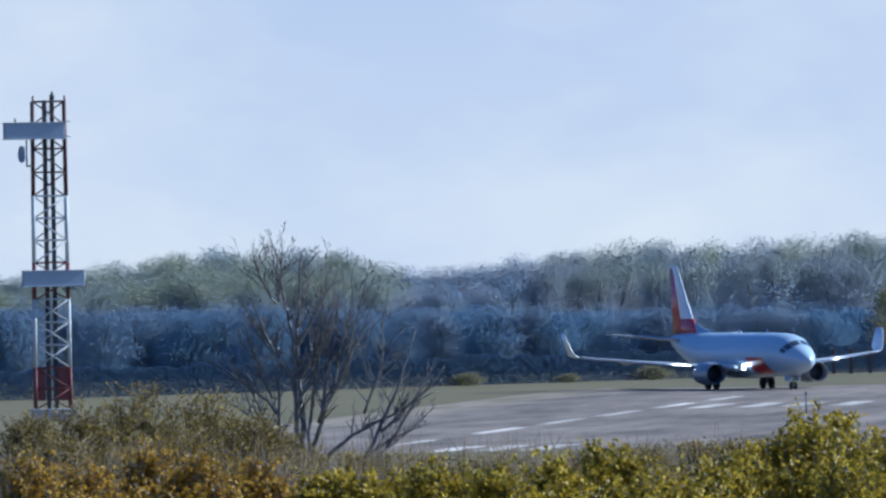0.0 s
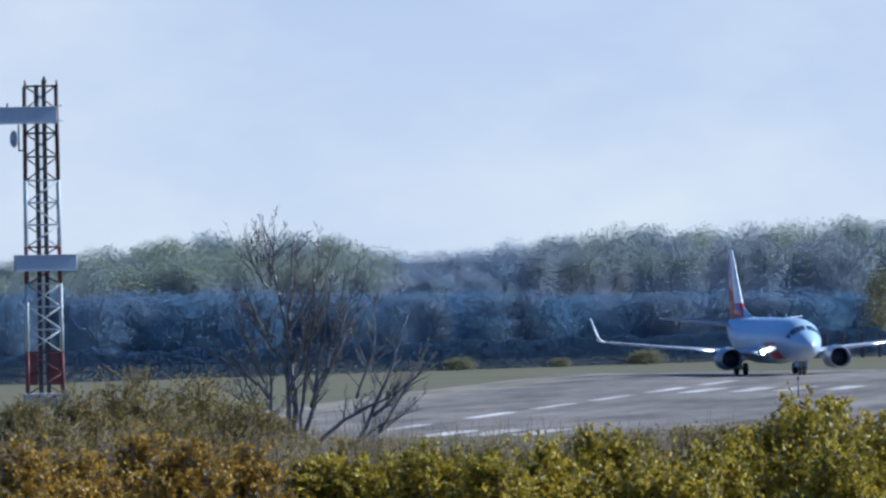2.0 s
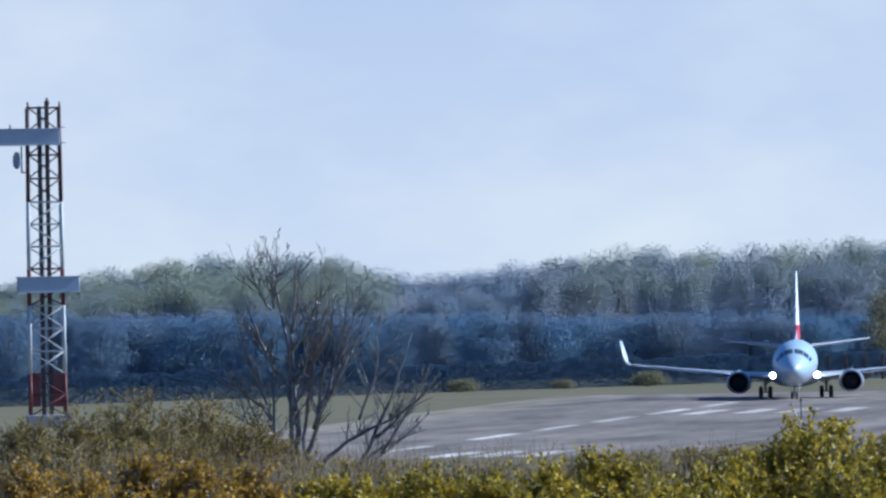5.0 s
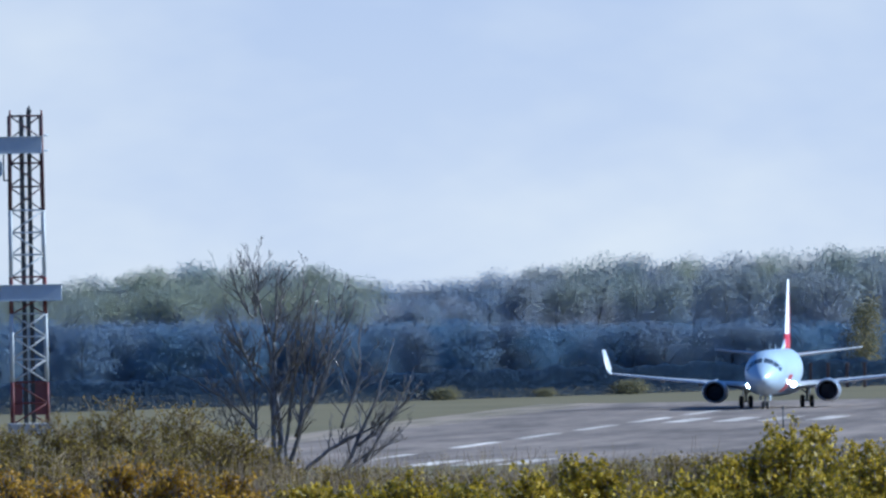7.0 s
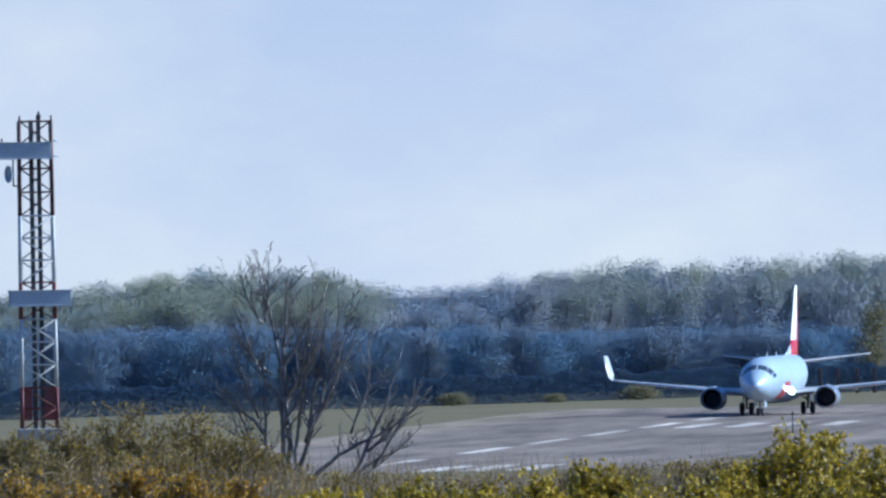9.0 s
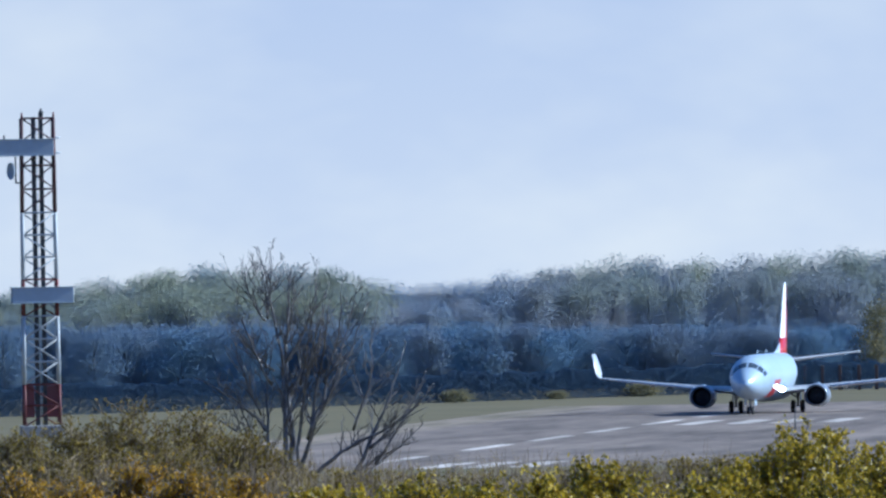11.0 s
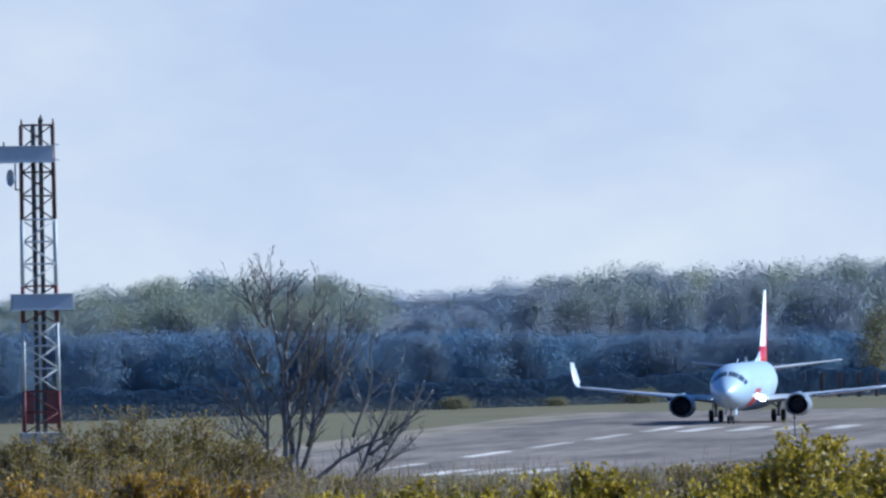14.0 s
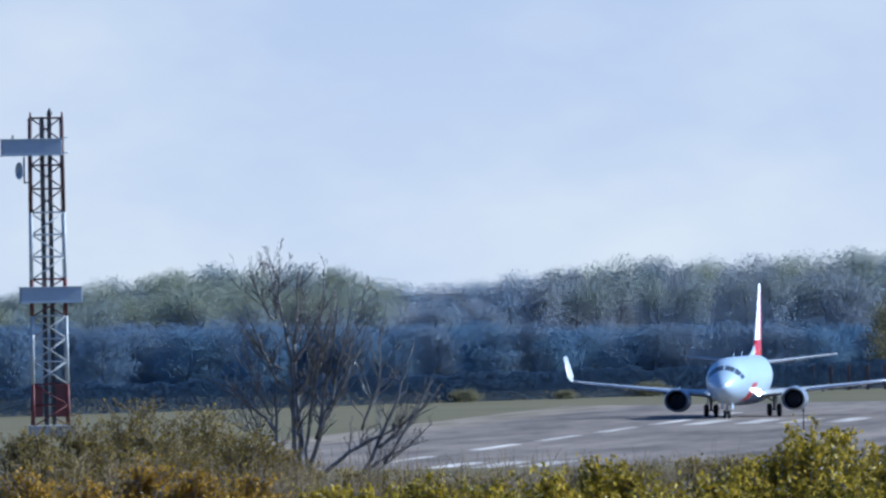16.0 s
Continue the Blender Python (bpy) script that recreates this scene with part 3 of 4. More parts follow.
def fus_at(s):
    cols = np.array(FUS)
    return [float(np.interp(s, cols[:, 0], cols[:, k])) for k in (1, 2, 3)]


def fus_point(s, a, out=0.0):
    """Skin point; a is the angle from the top, positive to port (+x)."""
    z, w, h = fus_at(s)
    return Vector(((w + out) * math.sin(a), s - AFT, z + (h + out) * math.cos(a)))


def skin_patch(s0, s1, a0, a1, out=0.012, n=6, slant=0.0):
    acc = Acc()
    for i in range(n + 1):
        for j in range(n + 1):
            a = a0 + (a1 - a0) * j / n
            acc.v.append(tuple(fus_point(s0 + (s1 - s0) * i / n + slant * (j / n), a, out)))
    for i in range(n):
        for j in range(n):
            q = i * (n + 1) + j
            acc.f.append((q, q + 1, q + n + 2, q + n + 1))
    return acc


def aerofoil(chord, thick, n=9):
    """Section as (aft, up) pairs, blunt in front and sharp behind."""
    xs = [(1 - math.cos(math.pi * i / (n - 1))) / 2 for i in range(n)]
    half = [thick * chord * 5 * (0.2969 * math.sqrt(x) - 0.126 * x - 0.3516 * x * x + 0.2843 * x ** 3 - 0.1015 * x ** 4) for x in xs]
    up = [(x * chord, h) for x, h in zip(xs, half)]
    low = [(x * chord, -h * 0.75 - 0.004) for x, h in zip(xs, half)]
    return up + low[::-1]


def surface(stations, axis="x", thick=0.11):
    """stations: (span position, aft of nose at the leading edge, height, chord)."""
    rings = []
    for p, s, z, c in stations:
        if axis == "x":
            rings.append([(p, s + a - AFT, z + b) for a, b in aerofoil(c, thick)])
        else:
            rings.append([(z + b, s + a - AFT, p) for a, b in aerofoil(c, thick)])
    return Acc().loft(rings)


def wheel_acc(r, w):
    prof = ((-w / 2, r * 0.45), (-w / 2, r * 0.8), (-w * 0.42, r * 0.95), (-w * 0.2, r), (w * 0.2, r), (w * 0.42, r * 0.95), (w / 2, r * 0.8), (w / 2, r * 0.45))
    return Acc().loft([[(x, math.cos(k) * q, math.sin(k) * q) for k in np.linspace(0, 2 * math.pi, 22, endpoint=False)] for x, q in prof])


def make_airliner():
    root = new("airliner")
    tagged(root, "silver-white twin-jet airliner with red tail taxiing on the runway", "airplane")
    cols = np.array(FUS)
    ss = sorted(set(list(np.linspace(0, 8, 34)) + list(np.linspace(8, 20, 9)) + list(np.linspace(20, 32.3, 26))))
    fus = part("fuselage", Acc().loft([[fus_point(s, a) for a in np.linspace(0, 2 * math.pi, 40, endpoint=False)] for s in ss]), M_SILVER, root,
               "silver-white fuselage")
    for sgn in (-1, 1):
        for s0, s1, a0, a1, sl in ((1.95, 2.75, 0.06, 0.62, 0.12), (2.1, 2.95, 0.66, 1.05, 0.2), (2.5, 3.3, 1.09, 1.32, 0.1)):
            part("cockpit_window", skin_patch(s0, s1, sgn * a0, sgn * a1, slant=sl), M_GLASS, fus, "dark cockpit window")
        part("red_panel", skin_patch(6.4, 10.4, sgn * 1.68, sgn * 2.6, 0.012, 10, slant=-1.0), M_AIR_RED, fus, "large red painted shape")
        part("cabin_door", skin_patch(4.4, 5.25, sgn * 1.15, sgn * 1.85, 0.01), M_SILVER, fus)
    # belly fairing
    part("belly_fairing", Acc().loft([[(math.sin(a) * w, s - AFT, 1.75 + math.cos(a) * h) for a in np.linspace(0, 2 * math.pi, 24, endpoint=False)]
         for s, w, h in ((10.2, 0.3, 0.2), (11.2, 1.7, 0.62), (13, 2.1, 0.8), (17.5, 2.1, 0.8), (19.5, 1.6, 0.6), (21, 0.3, 0.2))]), M_SILVER, root)
    for sgn in (-1, 1):
        wing = part("wing", surface([(sgn * x, s, z, c) for x, s, z, c in
                    ((1.2, 10.6, 1.82, 8.0), (2.2, 11.5, 1.86, 7.0), (4.83, 13.6, 2.08, 4.75), (9.5, 16.05, 2.52, 3.1), (13.9, 18.3, 3.0, 1.75), (14.35, 18.6, 3.06, 1.62))]), M_WING, root, "swept grey wing")
        part("leading_edge", surface([(sgn * x, s - 0.03, z - 0.01, c) for x, s, z, c in
                    ((5.6, 13.98, 2.15, 0.62), (9.5, 16.05, 2.52, 0.46), (13.9, 18.3, 3.0, 0.30))], thick=0.40), M_BARE, wing, "bare metal leading edge")
        tip = Acc()
        rings = []
        for x, s, z, c, tilt in ((14.3, 18.57, 3.05, 1.62, 0.05), (14.62, 18.75, 3.18, 1.85, 0.6), (14.80, 18.9, 3.46, 2.0, 1.2), (15.02, 19.3, 4.25, 1.7, 1.25), (15.24, 19.85, 5.12, 1.25, 1.25)):
            rings.append([(sgn * (x - b * math.sin(tilt) - 0.20 * a * max(0.0, tilt - 0.5)), s + a - AFT, z + b * math.cos(tilt)) for a, b in aerofoil(c, 0.12)])
        part("winglet", tip.loft(rings), M_WINGLET, wing, "upturned white winglet")
        for x, s, z in ((6.6, 18.0, 2.25), (9.9, 19.0, 2.6)):
            part("flap_fairing", Acc().loft([[(sgn * x + math.sin(a) * w, s + o - AFT, z - 0.12 + math.cos(a) * w * 1.3) for a in np.linspace(0, 2 * math.pi, 10, endpoint=False)]
                 for o, w in ((-2.2, 0.03), (-1.4, 0.17), (-0.3, 0.19), (0.9, 0.03))]), M_WING, wing)
        # engine
        ex, ez, es = sgn * 4.83, 1.42, 9.9
        def ring(s, r, flat=0.0, n=32, zo=0.0):
            out = []
            for k in range(n):
                a = 2 * math.pi * k / n
                y = math.cos(a) * r
                if y < 0:
                    y *= 1 - flat
                out.append((ex + math.sin(a) * r * (1 + flat * 0.35), es + s - AFT, ez + zo + y))
            return out
        nac = part("engine", Acc().loft([ring(s, r, f) for s, r, f in ((0.14, 0.93, 0.12), (0.5, 1.02, 0.13), (1.2, 1.06, 0.12), (2.2, 1.04, 0.08), (3.2, 0.92, 0.03), (3.7, 0.80, 0),
                   (3.69, 0.76, 0), (3.1, 0.78, 0), (1.2, 0.80, 0), (0.5, 0.78, 0.05), (0.14, 0.84, 0.1))], cap=False), M_NACELLE, root, "grey engine nacelle with dark intake")
        part("intake_lip", Acc().loft([ring(s, r, f) for s, r, f in ((0.16, 0.935, 0.12), (0.06, 0.925, 0.12), (0.0, 0.89, 0.12), (0.06, 0.85, 0.11), (0.16, 0.835, 0.1))], cap=False), M_LIP, nac, "dull metal intake lip")
        part("fan", Acc().loft([ring(s, r, 0) for s, r in ((0.95, 0.80), (0.9, 0.45), (0.85, 0.28), (0.5, 0.04))]), M_FAN, nac, "dark engine fan")
        part("exhaust_cone", Acc().loft([ring(s, r, 0) for s, r in ((2.9, 0.76), (3.7, 0.5), (4.6, 0.42), (5.2, 0.10))]), M_FAN, nac)
        part("pylon", Acc().loft([[(ex - 0.16, s - AFT, z0), (ex + 0.16, s - AFT, z0), (ex + 0.12, s - AFT, z1), (ex - 0.12, s - AFT, z1)]
             for s, z0, z1 in ((10.8, 2.25, 2.42), (12.2, 2.05, 2.5), (14.2, 1.85, 2.3), (16.0, 1.95, 2.1))]), M_SILVER, nac)
        part("stabiliser", surface([(sgn * x, s, z, c) for x, s, z, c in ((0.3, 27.3, 4.25, 4.0), (0.9, 27.7, 4.31, 3.7), (6.2, 30.9, 4.9, 1.5), (6.36, 31.15, 4.92, 1.2))], thick=0.1), M_WING, root, "grey tail stabiliser")
        # main gear
        gear = part("main_gear", Acc().ring_tube([(sgn * 2.62, 0, 0.52), (sgn * 2.62, 0.0, 1.3), (sgn * 2.7, 0, 2.2)], [0.09, 0.13, 0.16], 10), M_STRUT, root, "main undercarriage leg")
        part("side_brace", Acc().ring_tube([(sgn * 2.6, 0, 1.2), (sgn * 1.5, 0.1, 1.9)], [0.07, 0.07], 7), M_STRUT, gear)
        part("gear_door", Acc().box(sgn * 2.86 - 0.03, -0.42, 0.95, sgn * 2.86 + 0.03, 0.42, 2.05, 0.02), M_SILVER, gear, smooth=False)
        part("axle", Acc().ring_tube([(sgn * 2.62 - 0.55, 0, 0.52), (sgn * 2.62 + 0.55, 0, 0.52)], [0.06, 0.06], 8), M_STRUT, gear)
        for o in (-0.4, 0.4):
            w = part("wheel", wheel_acc(0.52, 0.36), M_TYRE, gear, "black tyre", at=Matrix.Translation((sgn * 2.62 + o, 0, 0.52)))
        # landing light in a short tube in the wing root
        lx, ly, lz = sgn * 1.9, 11.0 - AFT, 2.0
        turn = Matrix.Translation((lx, ly, lz)) @ Matrix.Rotation(radians(8 if sgn < 0 else -2), 4, "Z")
        rim = part("light_housing", Acc().loft([[(math.cos(k) * r, o, math.sin(k) * r) for k in np.linspace(0, 2 * math.pi, 18, endpoint=False)]
                   for r, o in ((0.27, 0.35), (0.27, -0.32), (0.25, -0.32), (0.25, 0.3))], cap=False), M_STRUT, root, at=turn)
        part("lamp", Acc().loft([[(math.cos(k) * r, o, math.sin(k) * r) for k in np.linspace(0, 2 * math.pi, 18, endpoint=False)]
             for r, o in ((0.24, 0.1), (0.23, 0.02), (0.12, -0.03), (0.02, -0.04))]), M_LAMP, rim, "glowing landing lamp")
    # fin and rudder
    fin = part("fin", surface([(z, s, 0, c) for z, s, c in ((4.2, 25.7, 5.3), (5.5, 26.7, 4.6), (10.7, 30.6, 1.75), (10.9, 30.9, 1.3))], "z", 0.115), M_WHITE_PAINT, root, "white fin with red rear half")
    part("rudder", surface([(z, s, 0, c) for z, s, c in ((4.8, 28.9, 2.95), (7.5, 30.0, 2.15), (10.65, 31.5, 0.95))], "z", 0.16), M_AIR_RED, fin, "red rear of the fin")
    part("fin_root", surface([(z, s, 0, c) for z, s, c in ((4.5, 25.3, 5.8), (5.3, 26.3, 5.0), (6.2, 27.1, 4.2))], "z", 0.128), M_AIR_RED, fin, "red fin root")
    part("dorsal_fin", Acc().loft([[(-w, s - AFT, 4.3), (w, s - AFT, 4.3), (0.03, s - AFT, z), (-0.03, s - AFT, z)] for s, w, z in ((21.9, 0.04, 4.92), (24.5, 0.13, 5.3), (26.9, 0.2, 5.85))]), M_SILVER, fin)
    # nose gear
    leg = part("nose_gear", Acc().ring_tube([(0, -12.4, 0.35), (0, -12.4, 1.0), (0, -12.3, 1.7)], [0.07, 0.09, 0.12], 10), M_STRUT, root, "nose undercarriage leg")
    part("axle", Acc().ring_tube([(-0.32, -12.4, 0.34), (0.32, -12.4, 0.34)], [0.05, 0.05], 8), M_STRUT, leg)
    part("drag_brace", Acc().ring_tube([(0, -12.38, 0.9), (0, -11.4, 1.5)], [0.05, 0.05], 7), M_STRUT, leg)
    for o in (-0.2, 0.2):
        part("wheel", wheel_acc(0.34, 0.2), M_TYRE, leg, "black tyre", at=Matrix.Translation((o, -12.4, 0.34)))
    for sgn in (-1, 1):
        part("gear_door", Acc().box(sgn * 0.42 - 0.02, -12.9, 0.75, sgn * 0.42 + 0.02, -11.4, 1.4, 0.01), M_SILVER, leg, smooth=False)
    for z, s in ((4.97, 9.5), (4.97, 16.0)):
        part("blade_antenna", surface([(z - 0.1, s, 0, 0.5), (z + 0.35, s + 0.2, 0, 0.28)], "z", 0.1), M_SILVER, root)
    return root


# ---------------------------------------------------------------- bare tree in front
def make_bare_tree():
    rng = random.Random(5)
    d = 180.0
    x0, _ = spot(515, 880, d)
    zg = ground_height(x0, d)
    m = d / F_LEN                                       # metres per view pixel; the limbs are placed to fit the camera's view
    root = new("bare_tree")
    tagged(root, "slender bare young tree with opening buds among shrubs", "tree")
    root.matrix_basis = Matrix.Translation((x0, d, zg - 0.05))
    _, z880 = spot(515, 880, d)
    rise = z880 - zg
    buds = []
    twigs = Acc()

    def side_shoot(p, along, length, r, depth):
        """A fine shoot that leaves a limb at p and curves up."""
        out = Vector((rng.gauss(0, 1), rng.gauss(0, 0.9), rng.uniform(-0.3, 0.6))).normalized()
        v = (along * 0.8 + out * 0.75).normalized()
        pts, rad, n = [p.copy()], [r], 5
        for i in range(n):
            v = (v + Vector((rng.gauss(0, 0.11), rng.gauss(0, 0.11), rng.gauss(0.09, 0.10)))).normalized()
            pts.append(pts[-1] + v * length / n)
            rad.append(max(0.0024, r * (1 - 0.75 * (i + 1) / n)))
        twigs.ring_tube(pts, rad, 4, cap=False)
        for i in range(1, n + 1):
            if rng.random() < 0.06:
                buds.append(tuple(pts[i] + Vector((rng.gauss(0, 0.006), rng.gauss(0, 0.006), 0.004))))
            if depth < 2 and i < n:
                if rng.random() < (0.72, 0.35)[depth]:
                    side_shoot(pts[i], v, length * rng.uniform(0.3, 0.6), max(0.003, rad[i] * 0.7), depth + 1)

    def limb(kind, dx, up, lean0, lean1, length, r):
        """dx, up: where it starts; it leans from lean0 to lean1 along its length, with small kinks."""
        start = Vector((dx * m, rng.uniform(-0.15, 0.15), rise + up * m))
        acc, pts, rad, n = Acc(), [start], [r * m], 12
        deep = rng.uniform(-0.3, 0.3)
        if up < 40:
            pts.insert(0, Vector((dx * m * 0.6, 0.0, 0.0)))
            rad.insert(0, r * m * 1.25)
        v = None
        for i in range(n):
            f = i / (n - 1)
            a = lean0 + (lean1 - lean0) * f + rng.gauss(0, 0.10)
            v = Vector((math.sin(a), deep * 0.5 + rng.gauss(0, 0.08), math.cos(a))).normalized()
            pts.append(pts[-1] + v * length * m / n)
            rad.append(max(0.0034, r * m * (1 - 0.85 * (f * 0.85 + 0.15))))
            if i > 1 or up > 60:
                for _ in range((2 if rng.random() < 0.6 else 1) if f < 0.65 else rng.randint(0, 1)):
                    side_shoot(pts[-1], v, m * rng.uniform(28, 78) * (1.2 - 0.9 * f), max(0.0042, rad[-1] * 0.5), 0)
        acc.ring_tube(pts, rad, 7)
        part(kind, acc, M_BARK, root)

    for row in (("trunk", -3, 0, -0.09, -0.15, 436, 5.2), ("trunk", 4, 0, -0.07, 0.03, 415, 6.4), ("limb", -45, 0, 0.07, 0.0, 300, 3.6),
                ("limb", -30, 205, -0.55, -0.25, 165, 2.6), ("limb", -40, 318, -0.6, -0.05, 118, 2.0), ("limb", 8, 30, 0.40, -0.02, 335, 4.4),
                ("limb", 32, 105, 0.38, 0.06, 290, 3.4), ("limb", 96, 5, 0.52, 0.32, 290, 4.2), ("limb", 45, 45, 0.88, 1.2, 235, 3.8),
                ("limb", 140, 88, 0.9, 0.7, 165, 2.8), ("limb", 10, 30, 0.10, 0.2, 365, 3.4), ("limb", -42, 90, -0.9, -1.1, 120, 2.6),
                ("limb", -42, 122, -0.75, -1.15, 170, 2.6), ("limb", -26, 228, -0.9, -0.6, 112, 2.2), ("limb", -6, 242, 0.7, 0.1, 155, 2.4),
                ("limb", -4, 192, 0.8, 0.35, 160, 2.6), ("limb", 76, 12, 0.85, 1.15, 165, 3.0), ("limb", -5, 275, 0.28, 0.08, 132, 2.2),
                ("limb", -36, 320, 0.15, 0.0, 122, 2.0), ("limb", 60, 165, 0.6, 0.25, 200, 2.6),
                ("limb", -38, 330, -0.1, -0.18, 104, 1.6), ("limb", 62, 205, 0.5, 0.1, 200, 2.0), ("limb", 112, 120, 0.3, 0.1, 235, 2.4), ("limb", 150, 60, 0.6, 0.35, 190, 2.4),
                ("limb", 20, 200, 0.3, 0.0, 215, 2.2), ("limb", -50, 150, -0.45, -0.2, 175, 2.0), ("limb", -45, 60, -0.35, -0.55, 150, 2.0),
                ("limb", 120, 30, 0.95, 0.8, 150, 2.2), ("limb", -8, 130, 0.45, 0.15, 250, 2.4)):
        limb(*row[:-1], row[-1] * 1.2)
    part("twig_spray", twigs, M_TWIG, root)
    g = np.random.default_rng(8)
    part("bud_spray", leaves("bud_spray", buds, g.uniform(0.010, 0.018, len(buds)), M_BUD, g), M_BUD, root, "pale opening buds")["kind"] = "stuff"


# ---------------------------------------------------------------- shrubs in front
def make_shrub(name, label, px, top, width, d, mat, leaf, n_leaf, twiggy, seed, stem_mat=None):
    rng = np.random.default_rng(seed)
    x, z = spot(px, top, d)
    zg = ground_height(x, d)
    h = z - zg
    w = width * d / F_LEN / 2
    root = new(name)
    tagged(root, label, "shrub", "hillside shrubs")
    root.matrix_basis = Matrix.Translation((x, d, zg - 0.03))
    stems = Acc()
    tips = []
    n_stem = 16 + int(26 * twiggy)
    for i in range(n_stem):
        a = rng.uniform(0, 2 * math.pi)
        lean = rng.uniform(0.05, 1.0) ** 0.7
        tip = Vector((math.cos(a) * w * lean, math.sin(a) * w * lean * 0.8, h * (1 - 0.55 * lean ** 2.2) * rng.uniform(0.78, 1.02)))
        foot = Vector((math.cos(a) * 0.12, math.sin(a) * 0.12, 0))
        mid = foot.lerp(tip, 0.55) + Vector((rng.normal(0, 0.05), rng.normal(0, 0.05), 0.12 * h))
        stems.ring_tube([foot, mid, tip], [0.016, 0.010, 0.004], 5)
        for k in range(10 + int(10 * twiggy)):
            f = rng.uniform(0.35, 1.0)
            p = foot.lerp(mid, f * 2) if f < 0.5 else mid.lerp(tip, f * 2 - 1)
            q = p + Vector((rng.normal(0, 0.13), rng.normal(0, 0.13), abs(rng.normal(0.10, 0.09)))) * (0.7 + 0.5 * twiggy)
            q.z = min(q.z, h * 1.04)
            stems.ring_tube([p, p.lerp(q, 0.5) + Vector((0, 0, 0.015)), q], [0.006, 0.0045, 0.0025], 4, cap=False)
            tips.append((tuple(p), tuple(q)))
    for i in range(7 + int(5 * twiggy)):                     # long shoots that stand above the rest
        a = rng.uniform(0, 2 * math.pi)
        lean = rng.uniform(0.0, 0.8)
        foot = Vector((math.cos(a) * w * lean * 0.6, math.sin(a) * w * lean * 0.5, h * (0.75 - 0.3 * lean)))
        tip = foot + Vector((rng.normal(0, 0.12), rng.normal(0, 0.08), h * rng.uniform(0.22, 0.36)))
        mid = foot.lerp(tip, 0.5) + Vector((rng.normal(0, 0.03), 0, 0))
        stems.ring_tube([foot, mid, tip], [0.008, 0.006, 0.003], 4, cap=False)
        tips.extend(((tuple(foot), tuple(mid)), (tuple(mid), tuple(tip))))
    part("branchwork", stems, stem_mat or M_TWIG, root)
    pick = rng.integers(0, len(tips), n_leaf)
    f = rng.uniform(0.15, 1.05, n_leaf)[:, None]
    t = np.array(tips)
    c = t[pick, 0] * (1 - f) + t[pick, 1] * f + rng.normal(0, 0.022, (n_leaf, 3))
    part("foliage", leaves("foliage", c, rng.uniform(0.6, 1.3, n_leaf) * leaf, mat, rng), mat, root)
    return root


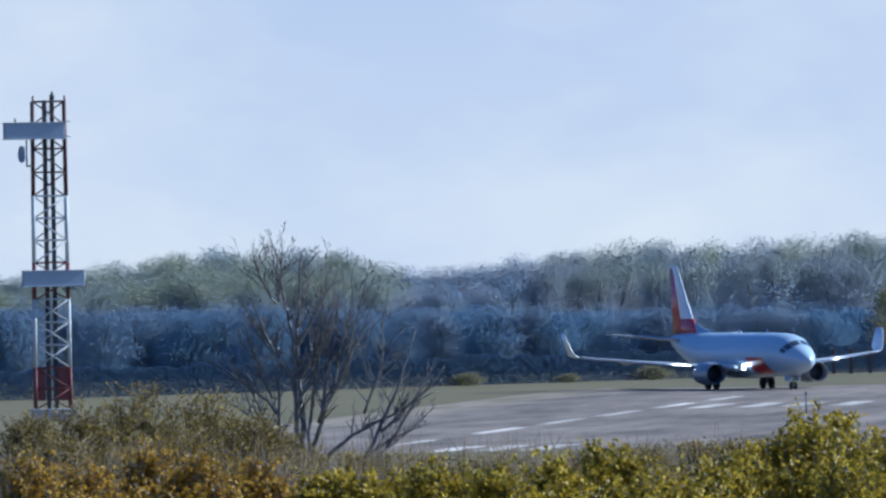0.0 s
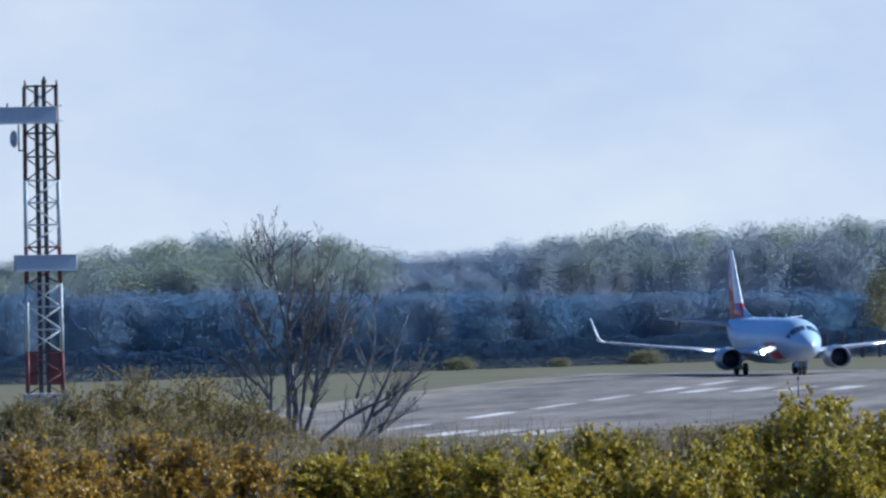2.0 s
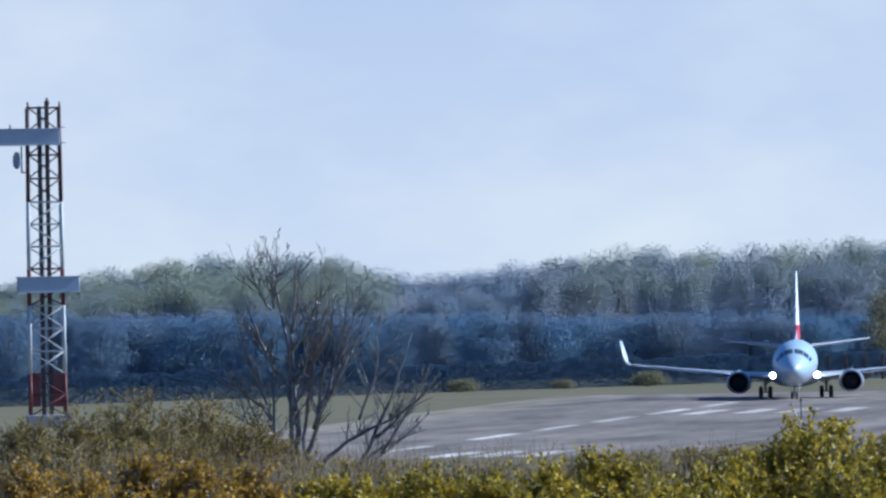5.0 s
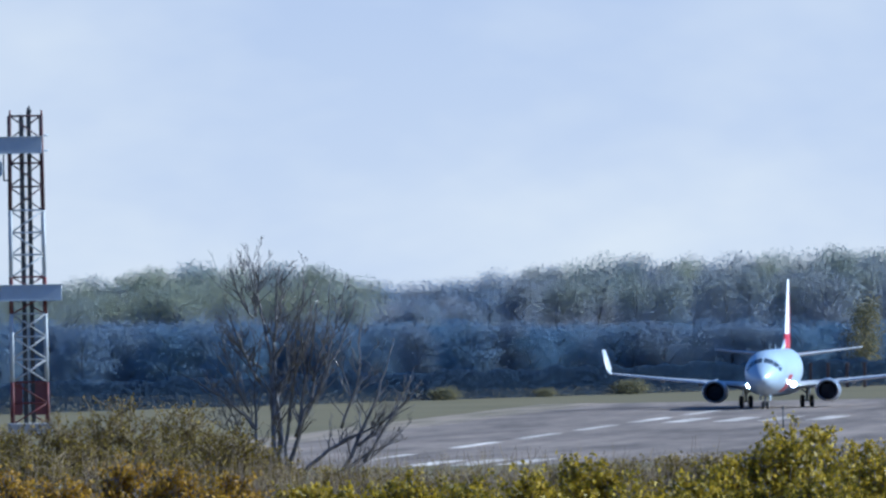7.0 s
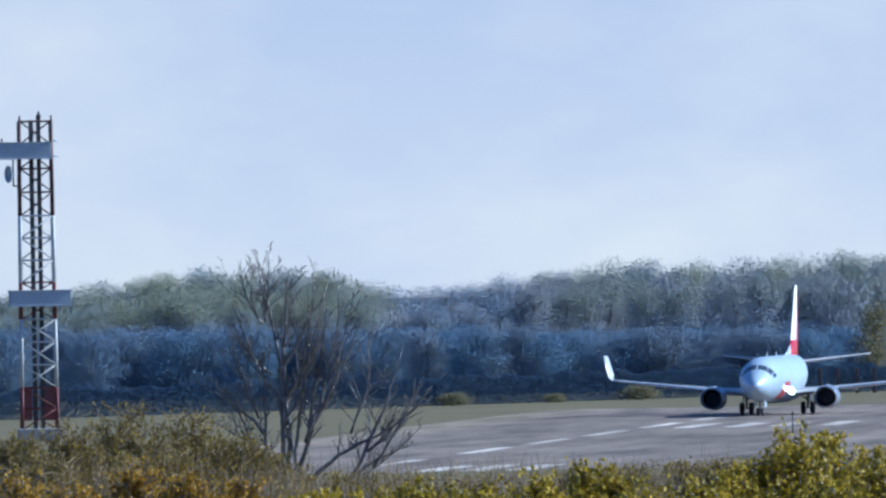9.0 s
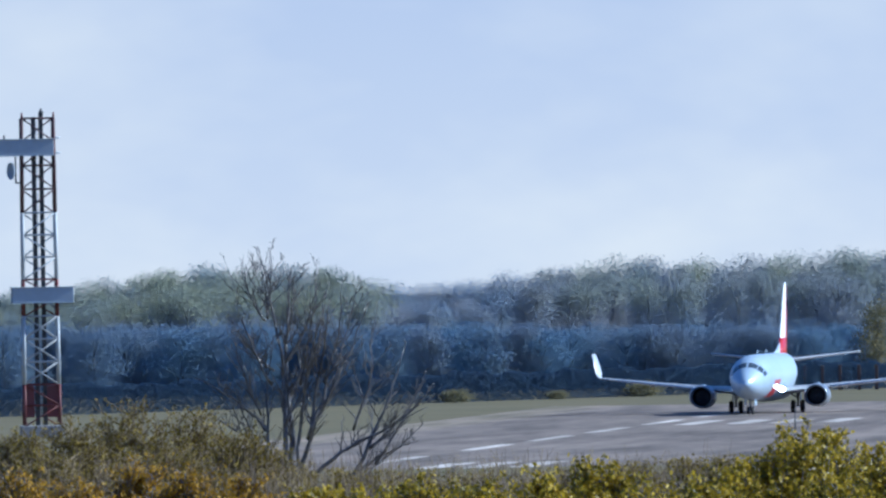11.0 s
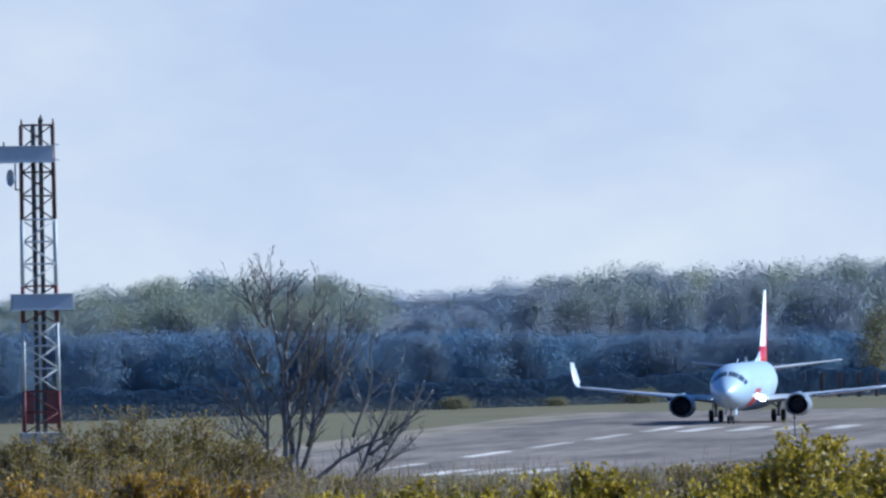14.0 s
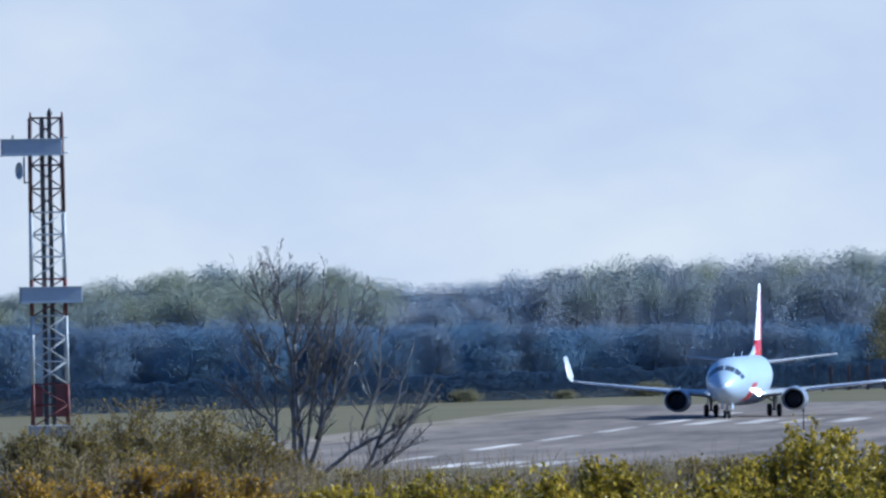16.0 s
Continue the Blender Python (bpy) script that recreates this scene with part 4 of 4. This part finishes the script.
def make_shrubs():
    green = "yellow-green shrub in fresh leaf on the hillside"
    rust = "low orange-brown leafy shrub on the hillside"
    scrub = "twiggy grey-green scrub bush on the hillside"
    plan = (
        # x, top, width, depth
        (1425, 742, 330, 150, "g"), (1395, 768, 260, 147, "g"), (1500, 766, 280, 149, "g"), (1545, 778, 260, 146, "g"), (1330, 800, 210, 148, "g"), (1250, 841, 200, 143, "g"), (1160, 847, 220, 141, "g"),
        (1050, 809, 190, 150, "g"), (960, 835, 210, 146, "g"), (870, 851, 210, 143, "g"), (760, 841, 230, 148, "g"), (1480, 830, 220, 138, "g"),
        (660, 855, 200, 150, "g"), (560, 865, 200, 150, "g"),
        (35, 838, 180, 146, "r"), (140, 842, 190, 148, "r"), (250, 806, 130, 150, "r"), (330, 830, 180, 146, "r"), (430, 848, 180, 148, "r"),
        (225, 716, 260, 172, "s"), (345, 728, 240, 175, "s"), (130, 740, 210, 170, "s"), (40, 764, 190, 168, "s"), (420, 758, 190, 172, "s"), (300, 790, 240, 164, "s"),
        (100, 806, 220, 160, "s"), (480, 800, 180, 178, "s"),
        (620, 836, 190, 172, "s"), (740, 832, 200, 170, "s"), (850, 838, 190, 168, "s"), (980, 832, 190, 168, "s"), (1110, 822, 200, 168, "s"),
        (1210, 816, 180, 166, "s"), (1290, 810, 160, 164, "s"), (1560, 800, 150, 166, "s"),
    )
    for i, (px, top, width, d, kind) in enumerate(plan):
        if kind == "g":
            make_shrub("green_shrub", green, px, top + 6, width, d, M_GORSE, 0.036, 8500, 0.45, 100 + i)
        elif kind == "r":
            make_shrub("rust_shrub", rust, px, top, width, d, M_RUST, 0.032, 6000, 0.5, 100 + i)
        else:
            make_shrub("scrub_bush", scrub, px, top, width, d, M_SCRUB, 0.026, 6000, 1.0, 100 + i, M_STRAW)


def make_dry_grass():
    """Dead stalks and straw between and behind the shrubs."""
    rng = np.random.default_rng(77)
    pale = Acc()
    dark = Acc()
    for i in range(2600):
        acc = pale if i % 2 else dark
        d = rng.uniform(150, 200)
        px = rng.uniform(-60, 1640)
        x, z = spot(px, rng.normal(829, 16), d)
        zg = ground_height(x, d)
        bend = Vector((rng.normal(0, 0.16), rng.normal(0, 0.05), 0))
        foot = Vector((x, d, zg - 0.02))
        tip = Vector((x, d, max(z, zg + 0.3))) + bend
        acc.ring_tube([foot, foot.lerp(tip, 0.6) - bend * 0.2, tip], [0.006, 0.005, 0.002], 3, cap=False)
    ob = new("dry_grass", pale.mesh("dry_grass", M_STRAW, turn=False))
    tagged(ob, "dead straw-coloured grass stalks between the shrubs", "grass", kind="stuff")
    ob = new("briars", dark.mesh("briars", M_BRIAR, turn=False))
    tagged(ob, "thin dark upright briar stems between the shrubs", "briar", kind="stuff")


make_ground()
make_runway()
make_hedge()
make_woods()
make_mast()
plane = make_airliner()
make_bare_tree()
make_shrubs()
make_dry_grass()


def motions():
    """The airliner turns off the runway's end and rolls towards the camera."""
    rows = (
        (0, 24.97, 1220, 21.03),
        (1, 26.55, 1215, 16.75),
        (2, 28.11, 1209.5, 11.47),
        (3, 29.21, 1204, 6.51),
        (5.5, 29.72, 1191, -3.43),
        (7, 29.35, 1184, -5.82),
        (8.5, 28.65, 1177, -8.09),
        (12, 26.41, 1161, -7.6),
        (15, 24.47, 1146, -7.42),
        (16, 23.8, 1141, -7.1))
    walk(plane, [(t, pose(x, y, 0.066, 0, 0, rz)) for t, x, y, rz in rows])


motions()
